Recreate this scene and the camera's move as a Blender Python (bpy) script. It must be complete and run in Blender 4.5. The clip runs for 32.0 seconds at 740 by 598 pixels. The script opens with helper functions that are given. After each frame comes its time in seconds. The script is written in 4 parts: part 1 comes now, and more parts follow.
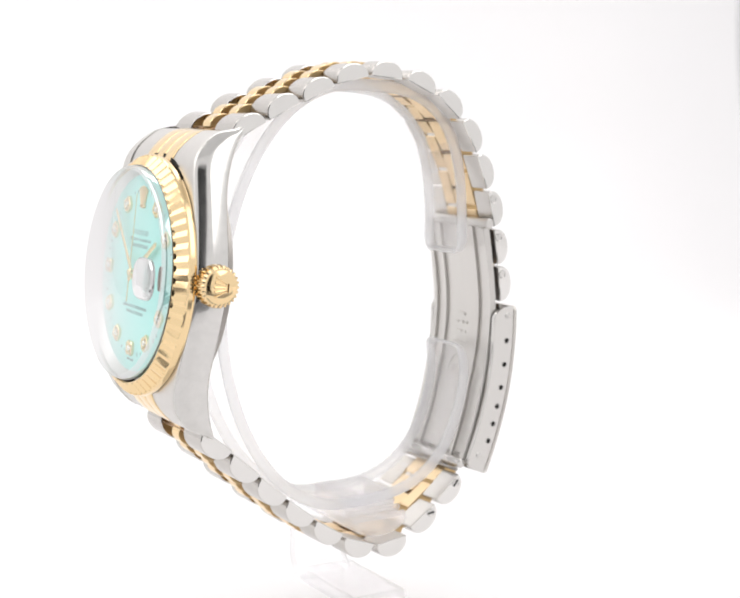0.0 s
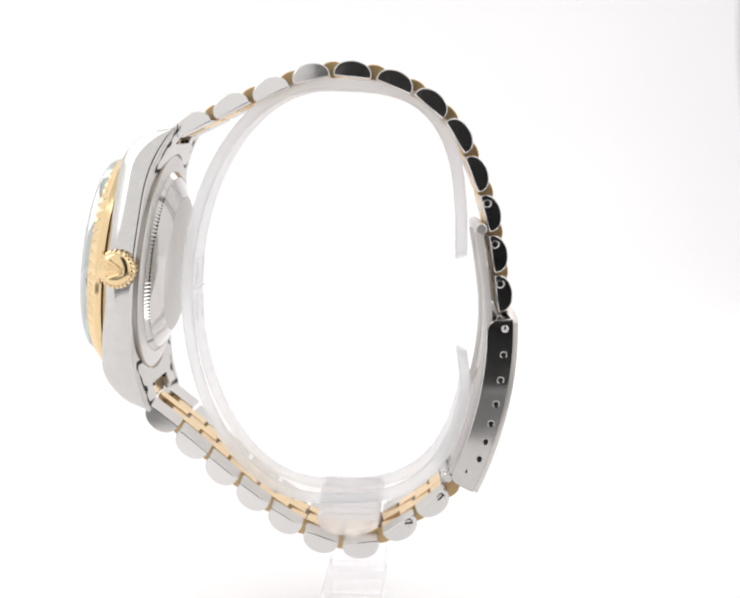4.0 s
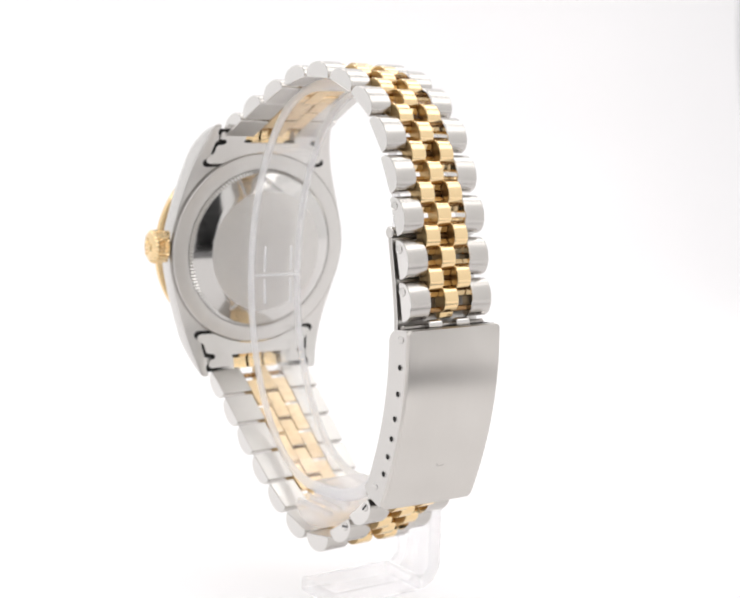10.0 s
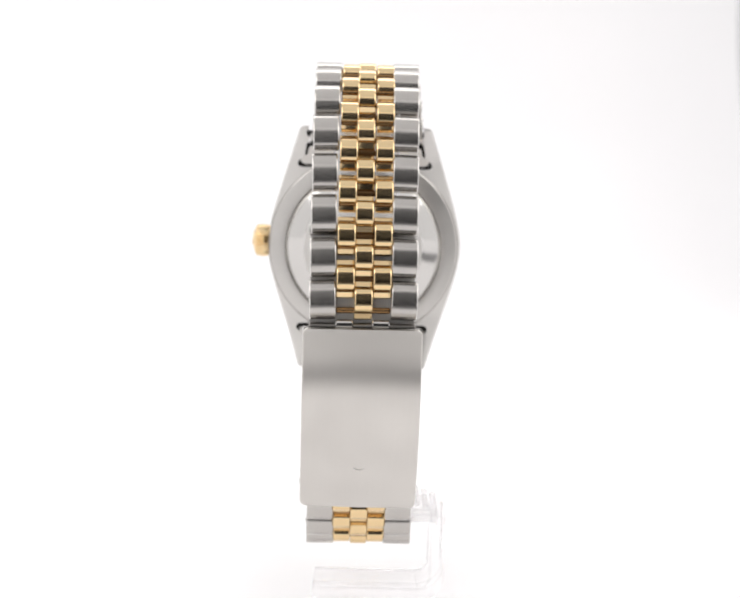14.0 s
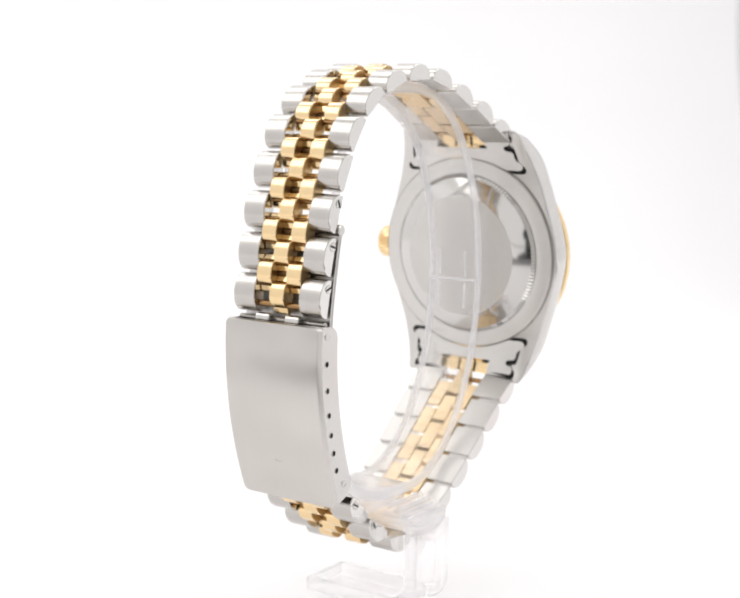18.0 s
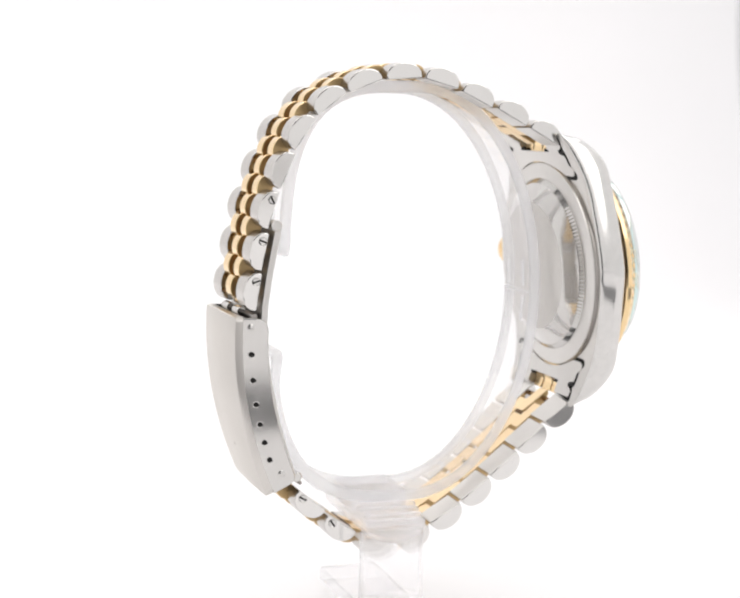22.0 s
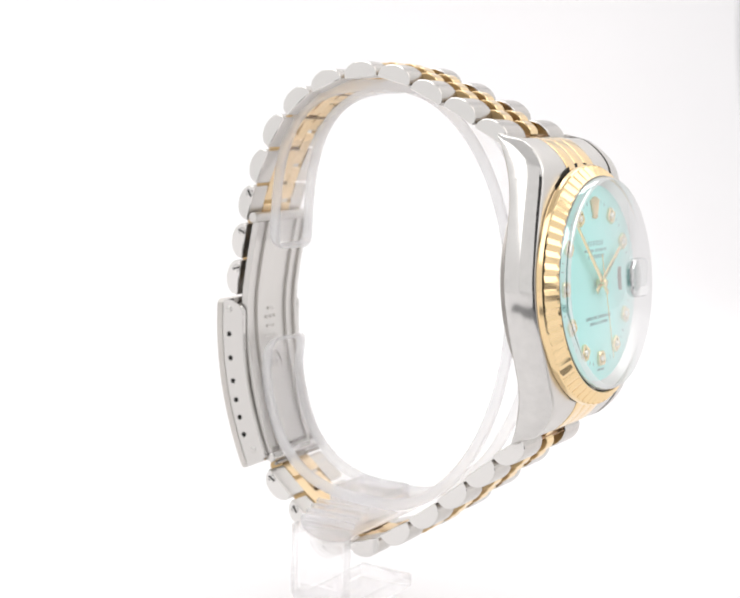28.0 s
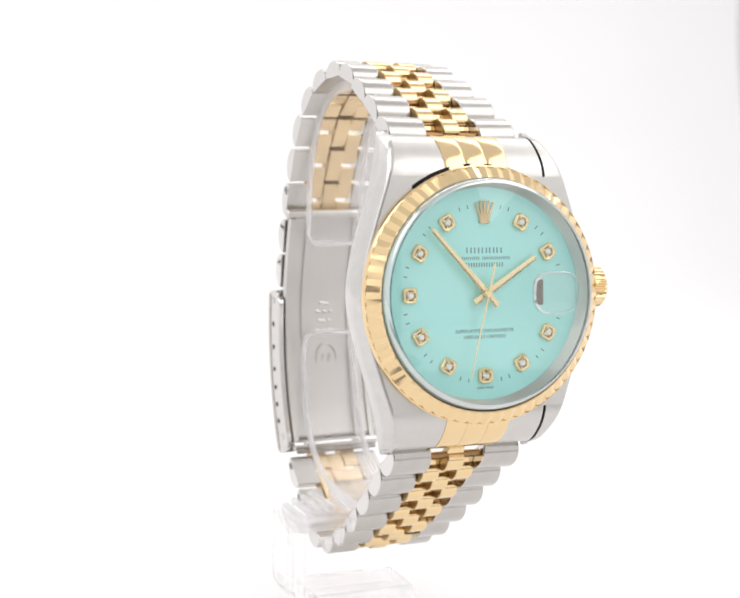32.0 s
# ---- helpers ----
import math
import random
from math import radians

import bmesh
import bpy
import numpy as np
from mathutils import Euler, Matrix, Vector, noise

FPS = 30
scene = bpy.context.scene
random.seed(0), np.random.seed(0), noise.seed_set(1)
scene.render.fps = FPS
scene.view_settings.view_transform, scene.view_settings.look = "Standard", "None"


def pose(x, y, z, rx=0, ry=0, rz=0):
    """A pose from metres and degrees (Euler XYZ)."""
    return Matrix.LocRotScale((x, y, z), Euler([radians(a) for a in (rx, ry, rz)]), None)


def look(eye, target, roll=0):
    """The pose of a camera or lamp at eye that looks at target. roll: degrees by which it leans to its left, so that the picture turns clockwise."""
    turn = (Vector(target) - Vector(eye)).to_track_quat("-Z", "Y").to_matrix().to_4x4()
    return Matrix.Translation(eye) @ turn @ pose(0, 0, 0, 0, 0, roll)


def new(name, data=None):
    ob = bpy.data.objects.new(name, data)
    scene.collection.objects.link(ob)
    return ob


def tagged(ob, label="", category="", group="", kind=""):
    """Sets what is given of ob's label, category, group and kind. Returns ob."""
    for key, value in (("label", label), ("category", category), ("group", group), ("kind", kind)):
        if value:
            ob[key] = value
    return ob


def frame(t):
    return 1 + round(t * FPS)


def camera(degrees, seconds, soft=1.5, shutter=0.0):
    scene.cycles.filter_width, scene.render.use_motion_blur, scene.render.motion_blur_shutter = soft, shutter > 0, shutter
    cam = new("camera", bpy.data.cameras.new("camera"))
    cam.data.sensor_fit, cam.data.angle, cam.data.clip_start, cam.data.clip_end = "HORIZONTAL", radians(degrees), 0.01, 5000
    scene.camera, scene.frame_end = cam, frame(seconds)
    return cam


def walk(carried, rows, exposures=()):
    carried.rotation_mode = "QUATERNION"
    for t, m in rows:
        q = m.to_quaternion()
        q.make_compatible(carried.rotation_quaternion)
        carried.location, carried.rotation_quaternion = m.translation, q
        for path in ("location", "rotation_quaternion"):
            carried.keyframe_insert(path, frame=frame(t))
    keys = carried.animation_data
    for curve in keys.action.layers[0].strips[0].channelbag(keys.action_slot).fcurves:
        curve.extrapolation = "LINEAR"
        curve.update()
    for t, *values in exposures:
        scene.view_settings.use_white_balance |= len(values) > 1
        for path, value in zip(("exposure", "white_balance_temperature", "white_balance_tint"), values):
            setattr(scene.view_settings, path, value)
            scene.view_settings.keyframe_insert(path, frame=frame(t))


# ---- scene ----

MM = 0.001
GROUND = 77.5          # the turntable axis stands at x = y = 0; the lens is this many mm above the table
SPIN_START, SPIN_RATE = -58.07, -8.7160   # degrees, degrees a second

cam = camera(30.2127, 32.0, soft=2.0)
cam.data.dof.use_dof, cam.data.dof.focus_distance, cam.data.dof.aperture_fstop = True, 0.188, 44.0
EYE = pose(0.0, -0.216, GROUND * MM, 82.4919, -1.3867, -0.0059)
walk(cam, [(0.0, EYE), (32.0, EYE)])

# ---------------------------------------------------------------- light
world = bpy.data.worlds.new("light_tent")
scene.world = world
world.use_nodes = True
wn = world.node_tree.nodes
wn["Background"].inputs["Color"].default_value = (1.0, 0.985, 0.985, 1.0)
wn["Background"].inputs["Strength"].default_value = 1.0
scene.view_settings.exposure = 0.0


def softbox(name, eye, target, sx, sy, watts):
    lamp = bpy.data.lights.new(name, "AREA")
    lamp.shape, lamp.size, lamp.size_y, lamp.energy = "RECTANGLE", sx, sy, watts
    lamp.color = (1.0, 0.985, 0.97)
    ob = new(name, lamp)
    ob.matrix_world = look(eye, target)
    return tagged(ob, "unseen softbox lamp added to brighten the sheet and watch", "softbox", kind="structure")


# added lamps out of view: top for the sheet, sides for dial and metal
softbox("softbox_top", (0.0, 0.32, 0.54), (0, 0.40, 0.0), 0.84, 0.2, 1.15)
softbox("softbox_side", (-0.42, -0.12, 0.40), (0, 0, 0.05), 0.5, 0.5, 1.15)
softbox("softbox_side", (0.42, -0.12, 0.40), (0, 0, 0.05), 0.5, 0.5, 1.15)


# ---------------------------------------------------------------- materials
def material(name):
    m = bpy.data.materials.new(name)
    m.use_nodes = True
    return m, m.node_tree.nodes, m.node_tree.links, m.node_tree.nodes["Principled BSDF"]


def metal(name, colour, rough, grain=(1, 1, 1), strength=0.0, scale=900.0, wear=0.04, aniso=0.0, streak=0.25):
    """Metal with a fine directional grain and faint smudges."""
    m, n, l, b = material(name)
    b.inputs["Metallic"].default_value = 1.0
    b.inputs["Base Color"].default_value = (*colour, 1)
    b.inputs["Roughness"].default_value = rough
    coord = n.new("ShaderNodeTexCoord")
    smudge = n.new("ShaderNodeTexNoise")
    smudge.inputs["Scale"].default_value = 140.0
    smudge.inputs["Detail"].default_value = 5.0
    l.new(coord.outputs["Object"], smudge.inputs["Vector"])
    ramp = n.new("ShaderNodeMapRange")
    ramp.inputs["From Min"].default_value, ramp.inputs["From Max"].default_value = 0.3, 0.7
    ramp.inputs["To Min"].default_value = max(rough - wear, 0.02)
    ramp.inputs["To Max"].default_value = rough + wear
    l.new(smudge.outputs["Fac"], ramp.inputs["Value"])
    l.new(ramp.outputs["Result"], b.inputs["Roughness"])
    if aniso > 0:
        across = n.new("ShaderNodeTangent")
        across.direction_type, across.uv_map = "UV_MAP", "grain"
        b.inputs["Anisotropic"].default_value = aniso
        l.new(across.outputs["Tangent"], b.inputs["Tangent"])
    if strength > 0:
        mapping = n.new("ShaderNodeMapping")
        mapping.inputs["Scale"].default_value = grain
        l.new(coord.outputs["Object"], mapping.inputs["Vector"])
        lines = n.new("ShaderNodeTexNoise")
        lines.inputs["Scale"].default_value = scale
        lines.inputs["Detail"].default_value = 3.0
        l.new(mapping.outputs["Vector"], lines.inputs["Vector"])
        bump = n.new("ShaderNodeBump")
        bump.inputs["Strength"].default_value = strength
        bump.inputs["Distance"].default_value = 0.00003
        l.new(lines.outputs["Fac"], bump.inputs["Height"])
        l.new(bump.outputs["Normal"], b.inputs["Normal"])
        tint = n.new("ShaderNodeMixRGB")
        tint.blend_type = "MULTIPLY"
        tint.inputs["Fac"].default_value = streak
        tint.inputs["Color1"].default_value = (*colour, 1)
        shade = n.new("ShaderNodeMapRange")
        shade.inputs["To Min"].default_value = 0.72
        shade.inputs["To Max"].default_value = 1.28
        l.new(lines.outputs["Fac"], shade.inputs["Value"])
        l.new(shade.outputs["Result"], tint.inputs["Color2"])
        l.new(tint.outputs["Color"], b.inputs["Base Color"])
    return m


STEEL = (0.56, 0.537, 0.51)
GOLD = (0.87, 0.66, 0.38)
steel_brushed = metal("brushed_steel", STEEL, 0.23, (1, 0.04, 0.04), 0.5)
steel_across = metal("long_brushed_steel", (0.72, 0.692, 0.655), 0.37, (1, 0.03, 0.03), 0.05, scale=5200.0, aniso=1.0, streak=0.05)
steel_polished = metal("polished_steel", (0.62, 0.605, 0.585), 0.10)
steel_flank = metal("worn_polished_steel", (0.65, 0.638, 0.62), 0.14, (0.05, 1, 1), 0.15)
steel_cap = metal("fine_ground_steel", (0.72, 0.705, 0.685), 0.10)
slot_shade_brown = metal("dark_brown_slot_shade", (0.13, 0.075, 0.035), 0.35)
bronze_core = metal("brown_hinge", (0.34, 0.20, 0.09), 0.28)
steel_satin = metal("satin_steel", (0.65, 0.632, 0.607), 0.34, (1, 1, 0.05), 0.3, streak=0.12)
steel_bright = metal("bright_satin_steel", (0.82, 0.815, 0.80), 0.32)
steel_matt = metal("matt_steel", (0.65, 0.632, 0.607), 0.5, (1, 1, 0.05), 0.2, streak=0.1)
# darkened steel: shade of pins and clasp end put into the colour
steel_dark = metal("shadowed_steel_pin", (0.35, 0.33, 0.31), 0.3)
gold_polished = metal("polished_yellow_gold", GOLD, 0.14)
gold_satin = metal("satin_yellow_gold", (0.87, 0.685, 0.44), 0.42, (1, 0.05, 1), 0.2)
# unpolished link sides; darker than GOLD to paint in shade between links
gold_cap = metal("unpolished_shaded_gold_side", (0.52, 0.37, 0.19), 0.36)
gold_leaf = metal("applied_gold", (0.92, 0.75, 0.46), 0.24)


def plain(name, colour, rough=0.5, spec=0.5, speckle=0.03, scale=300.0):
    m, n, l, b = material(name)
    b.inputs["Roughness"].default_value = rough
    b.inputs["Specular IOR Level"].default_value = spec
    coord = n.new("ShaderNodeTexCoord")
    tex = n.new("ShaderNodeTexNoise")
    tex.inputs["Scale"].default_value = scale
    tex.inputs["Detail"].default_value = 6.0
    l.new(coord.outputs["Object"], tex.inputs["Vector"])
    mixer = n.new("ShaderNodeMixRGB")
    mixer.inputs["Color1"].default_value = (*[c * (1 - speckle) for c in colour], 1)
    mixer.inputs["Color2"].default_value = (*[min(c * (1 + speckle), 1) for c in colour], 1)
    l.new(tex.outputs["Fac"], mixer.inputs["Fac"])
    l.new(mixer.outputs["Color"], b.inputs["Base Color"])
    return m


black_gap = plain("black_recess", (0.012, 0.011, 0.010), 0.6, 0.2)
ink = plain("grey_print", (0.10, 0.16, 0.17), 0.6)
faint_ink = plain("faint_grey_print", (0.17, 0.29, 0.29), 0.6)
arc_grey = plain("dark_grey_arc", (0.20, 0.20, 0.205), 0.6, 0.3)
black_plastic = plain("black_plastic", (0.012, 0.012, 0.013), 0.5)
white_paper = plain("glowing_white_sheet", (0.445, 0.437, 0.44), 0.38, 0.5, 0.01, 40.0)
# faint pinkish fold shading painted across the sheet behind the turntable, wider to one side
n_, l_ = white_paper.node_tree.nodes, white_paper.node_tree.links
fold_shade_at, fold_shade_axes, fold_shade_off, fold_shade_abs, fold_shade_width, fold_shade_ratio, fold_shade_soft, fold_shade_tint, fold_shade_side, fold_shade_amount = (n_.new(k) for k in (
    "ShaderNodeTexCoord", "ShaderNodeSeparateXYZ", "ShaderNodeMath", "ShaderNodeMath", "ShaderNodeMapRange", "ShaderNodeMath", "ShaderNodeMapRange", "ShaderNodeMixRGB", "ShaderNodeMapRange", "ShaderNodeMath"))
l_.new(fold_shade_at.outputs["Object"], fold_shade_axes.inputs[0])
fold_shade_off.operation, fold_shade_abs.operation, fold_shade_ratio.operation, fold_shade_amount.operation = "SUBTRACT", "ABSOLUTE", "DIVIDE", "MULTIPLY"
fold_shade_off.inputs[1].default_value = 0.060
l_.new(fold_shade_axes.outputs["Y"], fold_shade_off.inputs[0])
l_.new(fold_shade_off.outputs[0], fold_shade_abs.inputs[0])
for node, limits in ((fold_shade_width, (0.0, 0.08, 0.004, 0.018)), (fold_shade_soft, (0.3, 1.3, 1.0, 0.0)), (fold_shade_side, (-0.05, 0.06, 0.25, 1.0))):
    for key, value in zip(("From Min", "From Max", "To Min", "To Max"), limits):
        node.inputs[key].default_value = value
fold_shade_soft.interpolation_type = "SMOOTHSTEP"
l_.new(fold_shade_axes.outputs["X"], fold_shade_width.inputs["Value"])
l_.new(fold_shade_axes.outputs["X"], fold_shade_side.inputs["Value"])
l_.new(fold_shade_abs.outputs[0], fold_shade_ratio.inputs[0])
l_.new(fold_shade_width.outputs["Result"], fold_shade_ratio.inputs[1])
l_.new(fold_shade_ratio.outputs[0], fold_shade_soft.inputs["Value"])
l_.new(fold_shade_soft.outputs["Result"], fold_shade_amount.inputs[0])
l_.new(fold_shade_side.outputs["Result"], fold_shade_amount.inputs[1])
fold_shade_tint.blend_type = "MULTIPLY"
fold_shade_tint.inputs["Color2"].default_value = (0.95, 0.885, 0.885, 1)
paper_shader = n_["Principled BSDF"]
l_.new(paper_shader.inputs["Base Color"].links[0].from_socket, fold_shade_tint.inputs["Color1"])
l_.new(fold_shade_amount.outputs[0], fold_shade_tint.inputs["Fac"])
l_.new(fold_shade_tint.outputs["Color"], paper_shader.inputs["Base Color"])
# added glow, no lamp behind: keeps the sheet evenly white, thins contact shadows
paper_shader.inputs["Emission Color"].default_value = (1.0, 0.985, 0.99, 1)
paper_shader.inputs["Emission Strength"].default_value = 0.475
grey_card = plain("grey_card", (0.66, 0.66, 0.67), 0.8, 0.2)
table_grey = plain("grey_laminate", (0.74, 0.73, 0.725), 0.6, 0.3, 0.1, 30.0)
date_dark = plain("dark_date_window", (0.17, 0.125, 0.10), 0.5)

# mint sunray lacquer
dial_mint, n_, l_, b_ = material("mint_sunray_lacquer")
b_.inputs["Base Color"].default_value = (0.36, 0.80, 0.72, 1)
b_.inputs["Roughness"].default_value = 0.38
b_.inputs["Metallic"].default_value = 0.08
grad = n_.new("ShaderNodeTexGradient")
grad.gradient_type = "RADIAL"
tc = n_.new("ShaderNodeTexCoord")
l_.new(tc.outputs["Object"], grad.inputs["Vector"])
ray_noise = n_.new("ShaderNodeTexNoise")
ray_noise.noise_dimensions = "1D"
ray_noise.inputs["Scale"].default_value = 220.0
l_.new(grad.outputs["Fac"], ray_noise.inputs["W"])
ray_mix = n_.new("ShaderNodeMixRGB")
ray_mix.inputs["Color1"].default_value = (0.49, 0.93, 0.89, 1)
ray_mix.inputs["Color2"].default_value = (0.54, 0.97, 0.94, 1)
l_.new(ray_noise.outputs["Fac"], ray_mix.inputs["Fac"])
l_.new(ray_mix.outputs["Color"], b_.inputs["Base Color"])


def clear(name, ior, base, gloss, tint):
    """Thin clear sapphire: what lies behind shows straight through, gloss by angle."""
    m, n, l, b = material(name)
    n.remove(b)
    out = n["Material Output"]
    trans, gl, mixer, fres, power, scale = (n.new(k) for k in ("ShaderNodeBsdfTransparent", "ShaderNodeBsdfGlossy", "ShaderNodeMixShader", "ShaderNodeLayerWeight", "ShaderNodeMath", "ShaderNodeMath"))
    trans.inputs["Color"].default_value = (*tint, 1)
    gl.inputs["Roughness"].default_value = gloss
    fres.inputs["Blend"].default_value = 0.5
    power.operation, scale.operation = "POWER", "MULTIPLY_ADD"
    power.inputs[1].default_value = 4.0
    scale.inputs[1].default_value, scale.inputs[2].default_value = ior, base
    l.new(fres.outputs["Facing"], power.inputs[0])
    l.new(power.outputs[0], scale.inputs[0])
    l.new(scale.outputs[0], mixer.inputs["Fac"])
    l.new(trans.outputs["BSDF"], mixer.inputs[1])
    l.new(gl.outputs["BSDF"], mixer.inputs[2])
    l.new(mixer.outputs["Shader"], out.inputs["Surface"])
    return m


sapphire = clear("sapphire_crystal", 2.6, 0.07, 0.01, (0.985, 0.995, 0.99))
# mint reflected from the dial is put into the bevel and side tints
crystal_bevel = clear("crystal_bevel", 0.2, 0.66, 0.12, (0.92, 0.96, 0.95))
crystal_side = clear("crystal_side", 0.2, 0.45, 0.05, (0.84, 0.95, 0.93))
lens_rim = clear("magnifier_edge", 0.5, 0.7, 0.15, (0.97, 0.98, 0.98))
lens_glass = clear("magnifier_glass", 6.0, 0.08, 0.01, (0.985, 0.995, 0.99))

def clear_plastic(name, rough, ripple, tint, solid, haze):
    """Clear plastic; solid: how strongly it bends light; haze: white mixed in for reflected light on faces and moulded
    edges.
    """
    m, n, l, b = material(name)
    b.inputs["Base Color"].default_value = (*tint, 1)
    b.inputs["Transmission Weight"].default_value = 1.0
    b.inputs["IOR"].default_value = 1.45
    b.inputs["Roughness"].default_value = rough
    coord, wave, bump = n.new("ShaderNodeTexCoord"), n.new("ShaderNodeTexNoise"), n.new("ShaderNodeBump")
    wave.inputs["Scale"].default_value = 120.0
    bump.inputs["Strength"].default_value = ripple
    bump.inputs["Distance"].default_value = 0.0004
    l.new(coord.outputs["Object"], wave.inputs["Vector"])
    l.new(wave.outputs["Fac"], bump.inputs["Height"])
    l.new(bump.outputs["Normal"], b.inputs["Normal"])
    straight, front_side, far_side, scatter, body, whole = (n.new(k) for k in ("ShaderNodeBsdfTransparent", "ShaderNodeBsdfDiffuse", "ShaderNodeBsdfTranslucent", "ShaderNodeMixShader", "ShaderNodeMixShader", "ShaderNodeMixShader"))
    straight.inputs["Color"].default_value = (*tint, 1)
    for node, socket in ((front_side, 1), (far_side, 2)):
        node.inputs["Color"].default_value = (0.97, 0.975, 0.99, 1)
        l.new(node.outputs["BSDF"], scatter.inputs[socket])
    body.inputs["Fac"].default_value, whole.inputs["Fac"].default_value = solid, haze
    l.new(straight.outputs["BSDF"], body.inputs[1])
    l.new(b.outputs["BSDF"], body.inputs[2])
    l.new(body.outputs["Shader"], whole.inputs[1])
    l.new(scatter.outputs["Shader"], whole.inputs[2])
    l.new(whole.outputs["Shader"], n["Material Output"].inputs["Surface"])
    return m


acrylic = clear_plastic("clear_acrylic", 0.0, 0.03, (1.0, 0.999, 1.0), 0.12, 0.05)
acrylic_edge = clear_plastic("acrylic_edge", 0.02, 0.03, (1.0, 0.999, 1.0), 0.22, 0.34)
acrylic_cloudy = clear_plastic("hazy_acrylic", 0.06, 0.10, (1.0, 0.995, 0.997), 0.35, 0.22)
acrylic_line = clear_plastic("moulded_acrylic_line", 0.05, 0.03, (1.0, 1.0, 1.0), 0.3, 0.5)
acrylic_faint = clear_plastic("thin_clear_acrylic", 0.0, 0.05, (1.0, 0.998, 1.0), 0.45, 0.03)

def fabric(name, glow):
    """White cloth with an added glow, for tent walls and a roof out of view."""
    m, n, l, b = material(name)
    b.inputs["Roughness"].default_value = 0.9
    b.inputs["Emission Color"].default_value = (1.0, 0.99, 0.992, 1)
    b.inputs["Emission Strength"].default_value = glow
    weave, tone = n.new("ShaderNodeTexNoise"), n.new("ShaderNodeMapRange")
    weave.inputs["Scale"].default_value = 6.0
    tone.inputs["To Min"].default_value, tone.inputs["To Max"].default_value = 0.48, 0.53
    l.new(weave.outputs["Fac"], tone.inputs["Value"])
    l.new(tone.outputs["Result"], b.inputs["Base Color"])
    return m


glow_fabric = fabric("glowing_fabric", 0.46)
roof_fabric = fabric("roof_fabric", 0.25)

diamond, n_, l_, b_ = material("diamond")
b_.inputs["Base Color"].default_value = (0.86, 0.83, 0.78, 1)
b_.inputs["Roughness"].default_value = 0.04
b_.inputs["Metallic"].default_value = 0.6


# ---------------------------------------------------------------- mesh tools (all in mm)
def finish(name, bm, mat, angle=35):
    bmesh.ops.recalc_face_normals(bm, faces=bm.faces)
    me = bpy.data.meshes.new(name)
    bm.to_mesh(me)
    bm.free()
    for p in me.polygons:
        p.use_smooth = True
    me.set_sharp_from_angle(angle=radians(angle))
    for m in (mat if isinstance(mat, (list, tuple)) else [mat]):
        me.materials.append(m)
    return me


def place(name, me, parent, m=None, label=""):
    ob = new(name, me)
    ob.parent = parent
    if m is not None:
        ob.matrix_basis = m
    if label:
        ob["label"] = label
    return ob


def part(name, bm, mat, parent, m=None, label="", angle=35):
    return place(name, finish(name, bm, mat, angle), parent, m, label)


def loft(bm, rings, closed=True, caps=True, cyclic=False):
    """Skin rings of points (mm); each ring is a closed loop."""
    rows = [[bm.verts.new(Vector(p) * MM) for p in r] for r in rings]
    k = len(rows[0])
    pairs = list(zip(rows, rows[1:])) + ([(rows[-1], rows[0])] if cyclic else [])
    for a, b in pairs:
        for i in range(k if closed else k - 1):
            j = (i + 1) % k
            bm.faces.new((a[i], a[j], b[j], b[i]))
    if caps and not cyclic:
        bm.faces.new(rows[0])
        bm.faces.new(rows[-1])
    return rows


def box(bm, x0, x1, y0, y1, z0, z1, r=0.2):
    """A box with rounded vertical and softened horizontal edges."""
    def ring(z, d):
        pts = []
        for cx, cy, a0 in ((x1 - r, y1 - r, 0), (x0 + r, y1 - r, 90), (x0 + r, y0 + r, 180), (x1 - r, y0 + r, 270)):
            for k in range(4):
                a = radians(a0 + 30 * k)
                pts.append((cx + (r - d) * math.cos(a), cy + (r - d) * math.sin(a), z))
        return pts
    e = r * 0.6
    loft(bm, [ring(z0, e * 0.9), ring(z0 + e * 0.3, e * 0.3), ring(z0 + e, 0), ring(z1 - e, 0), ring(z1 - e * 0.3, e * 0.3), ring(z1, e * 0.9)])


def turned(bm, profile, seg=96, mod=None, caps=False):
    """Revolve (r, z) about z; mod(i, k, r, z) may shift a point."""
    rows = []
    for i in range(seg):
        a = 2 * math.pi * i / seg
        ring = []
        for k, (r, z) in enumerate(profile):
            if mod:
                r2, z2 = mod(i, k, r, z)
            else:
                r2, z2 = r, z
            ring.append((r2 * math.cos(a), r2 * math.sin(a), z2))
        rows.append(ring)
    loft(bm, rows, closed=False, caps=False, cyclic=True)
    bmesh.ops.remove_doubles(bm, verts=bm.verts, dist=1e-7)


def rod(bm, p, q, r, seg=16):
    p, q = Vector(p), Vector(q)
    d = (q - p).normalized()
    s = d.orthogonal().normalized()
    t = d.cross(s)
    def ring(c, rr):
        return [c + (s * math.cos(2 * math.pi * i / seg) + t * math.sin(2 * math.pi * i / seg)) * rr for i in range(seg)]
    e = min(r * 0.25, 0.15)
    loft(bm, [ring(p, r - e), ring(p + d * e, r), ring(q - d * e, r), ring(q, r - e)])


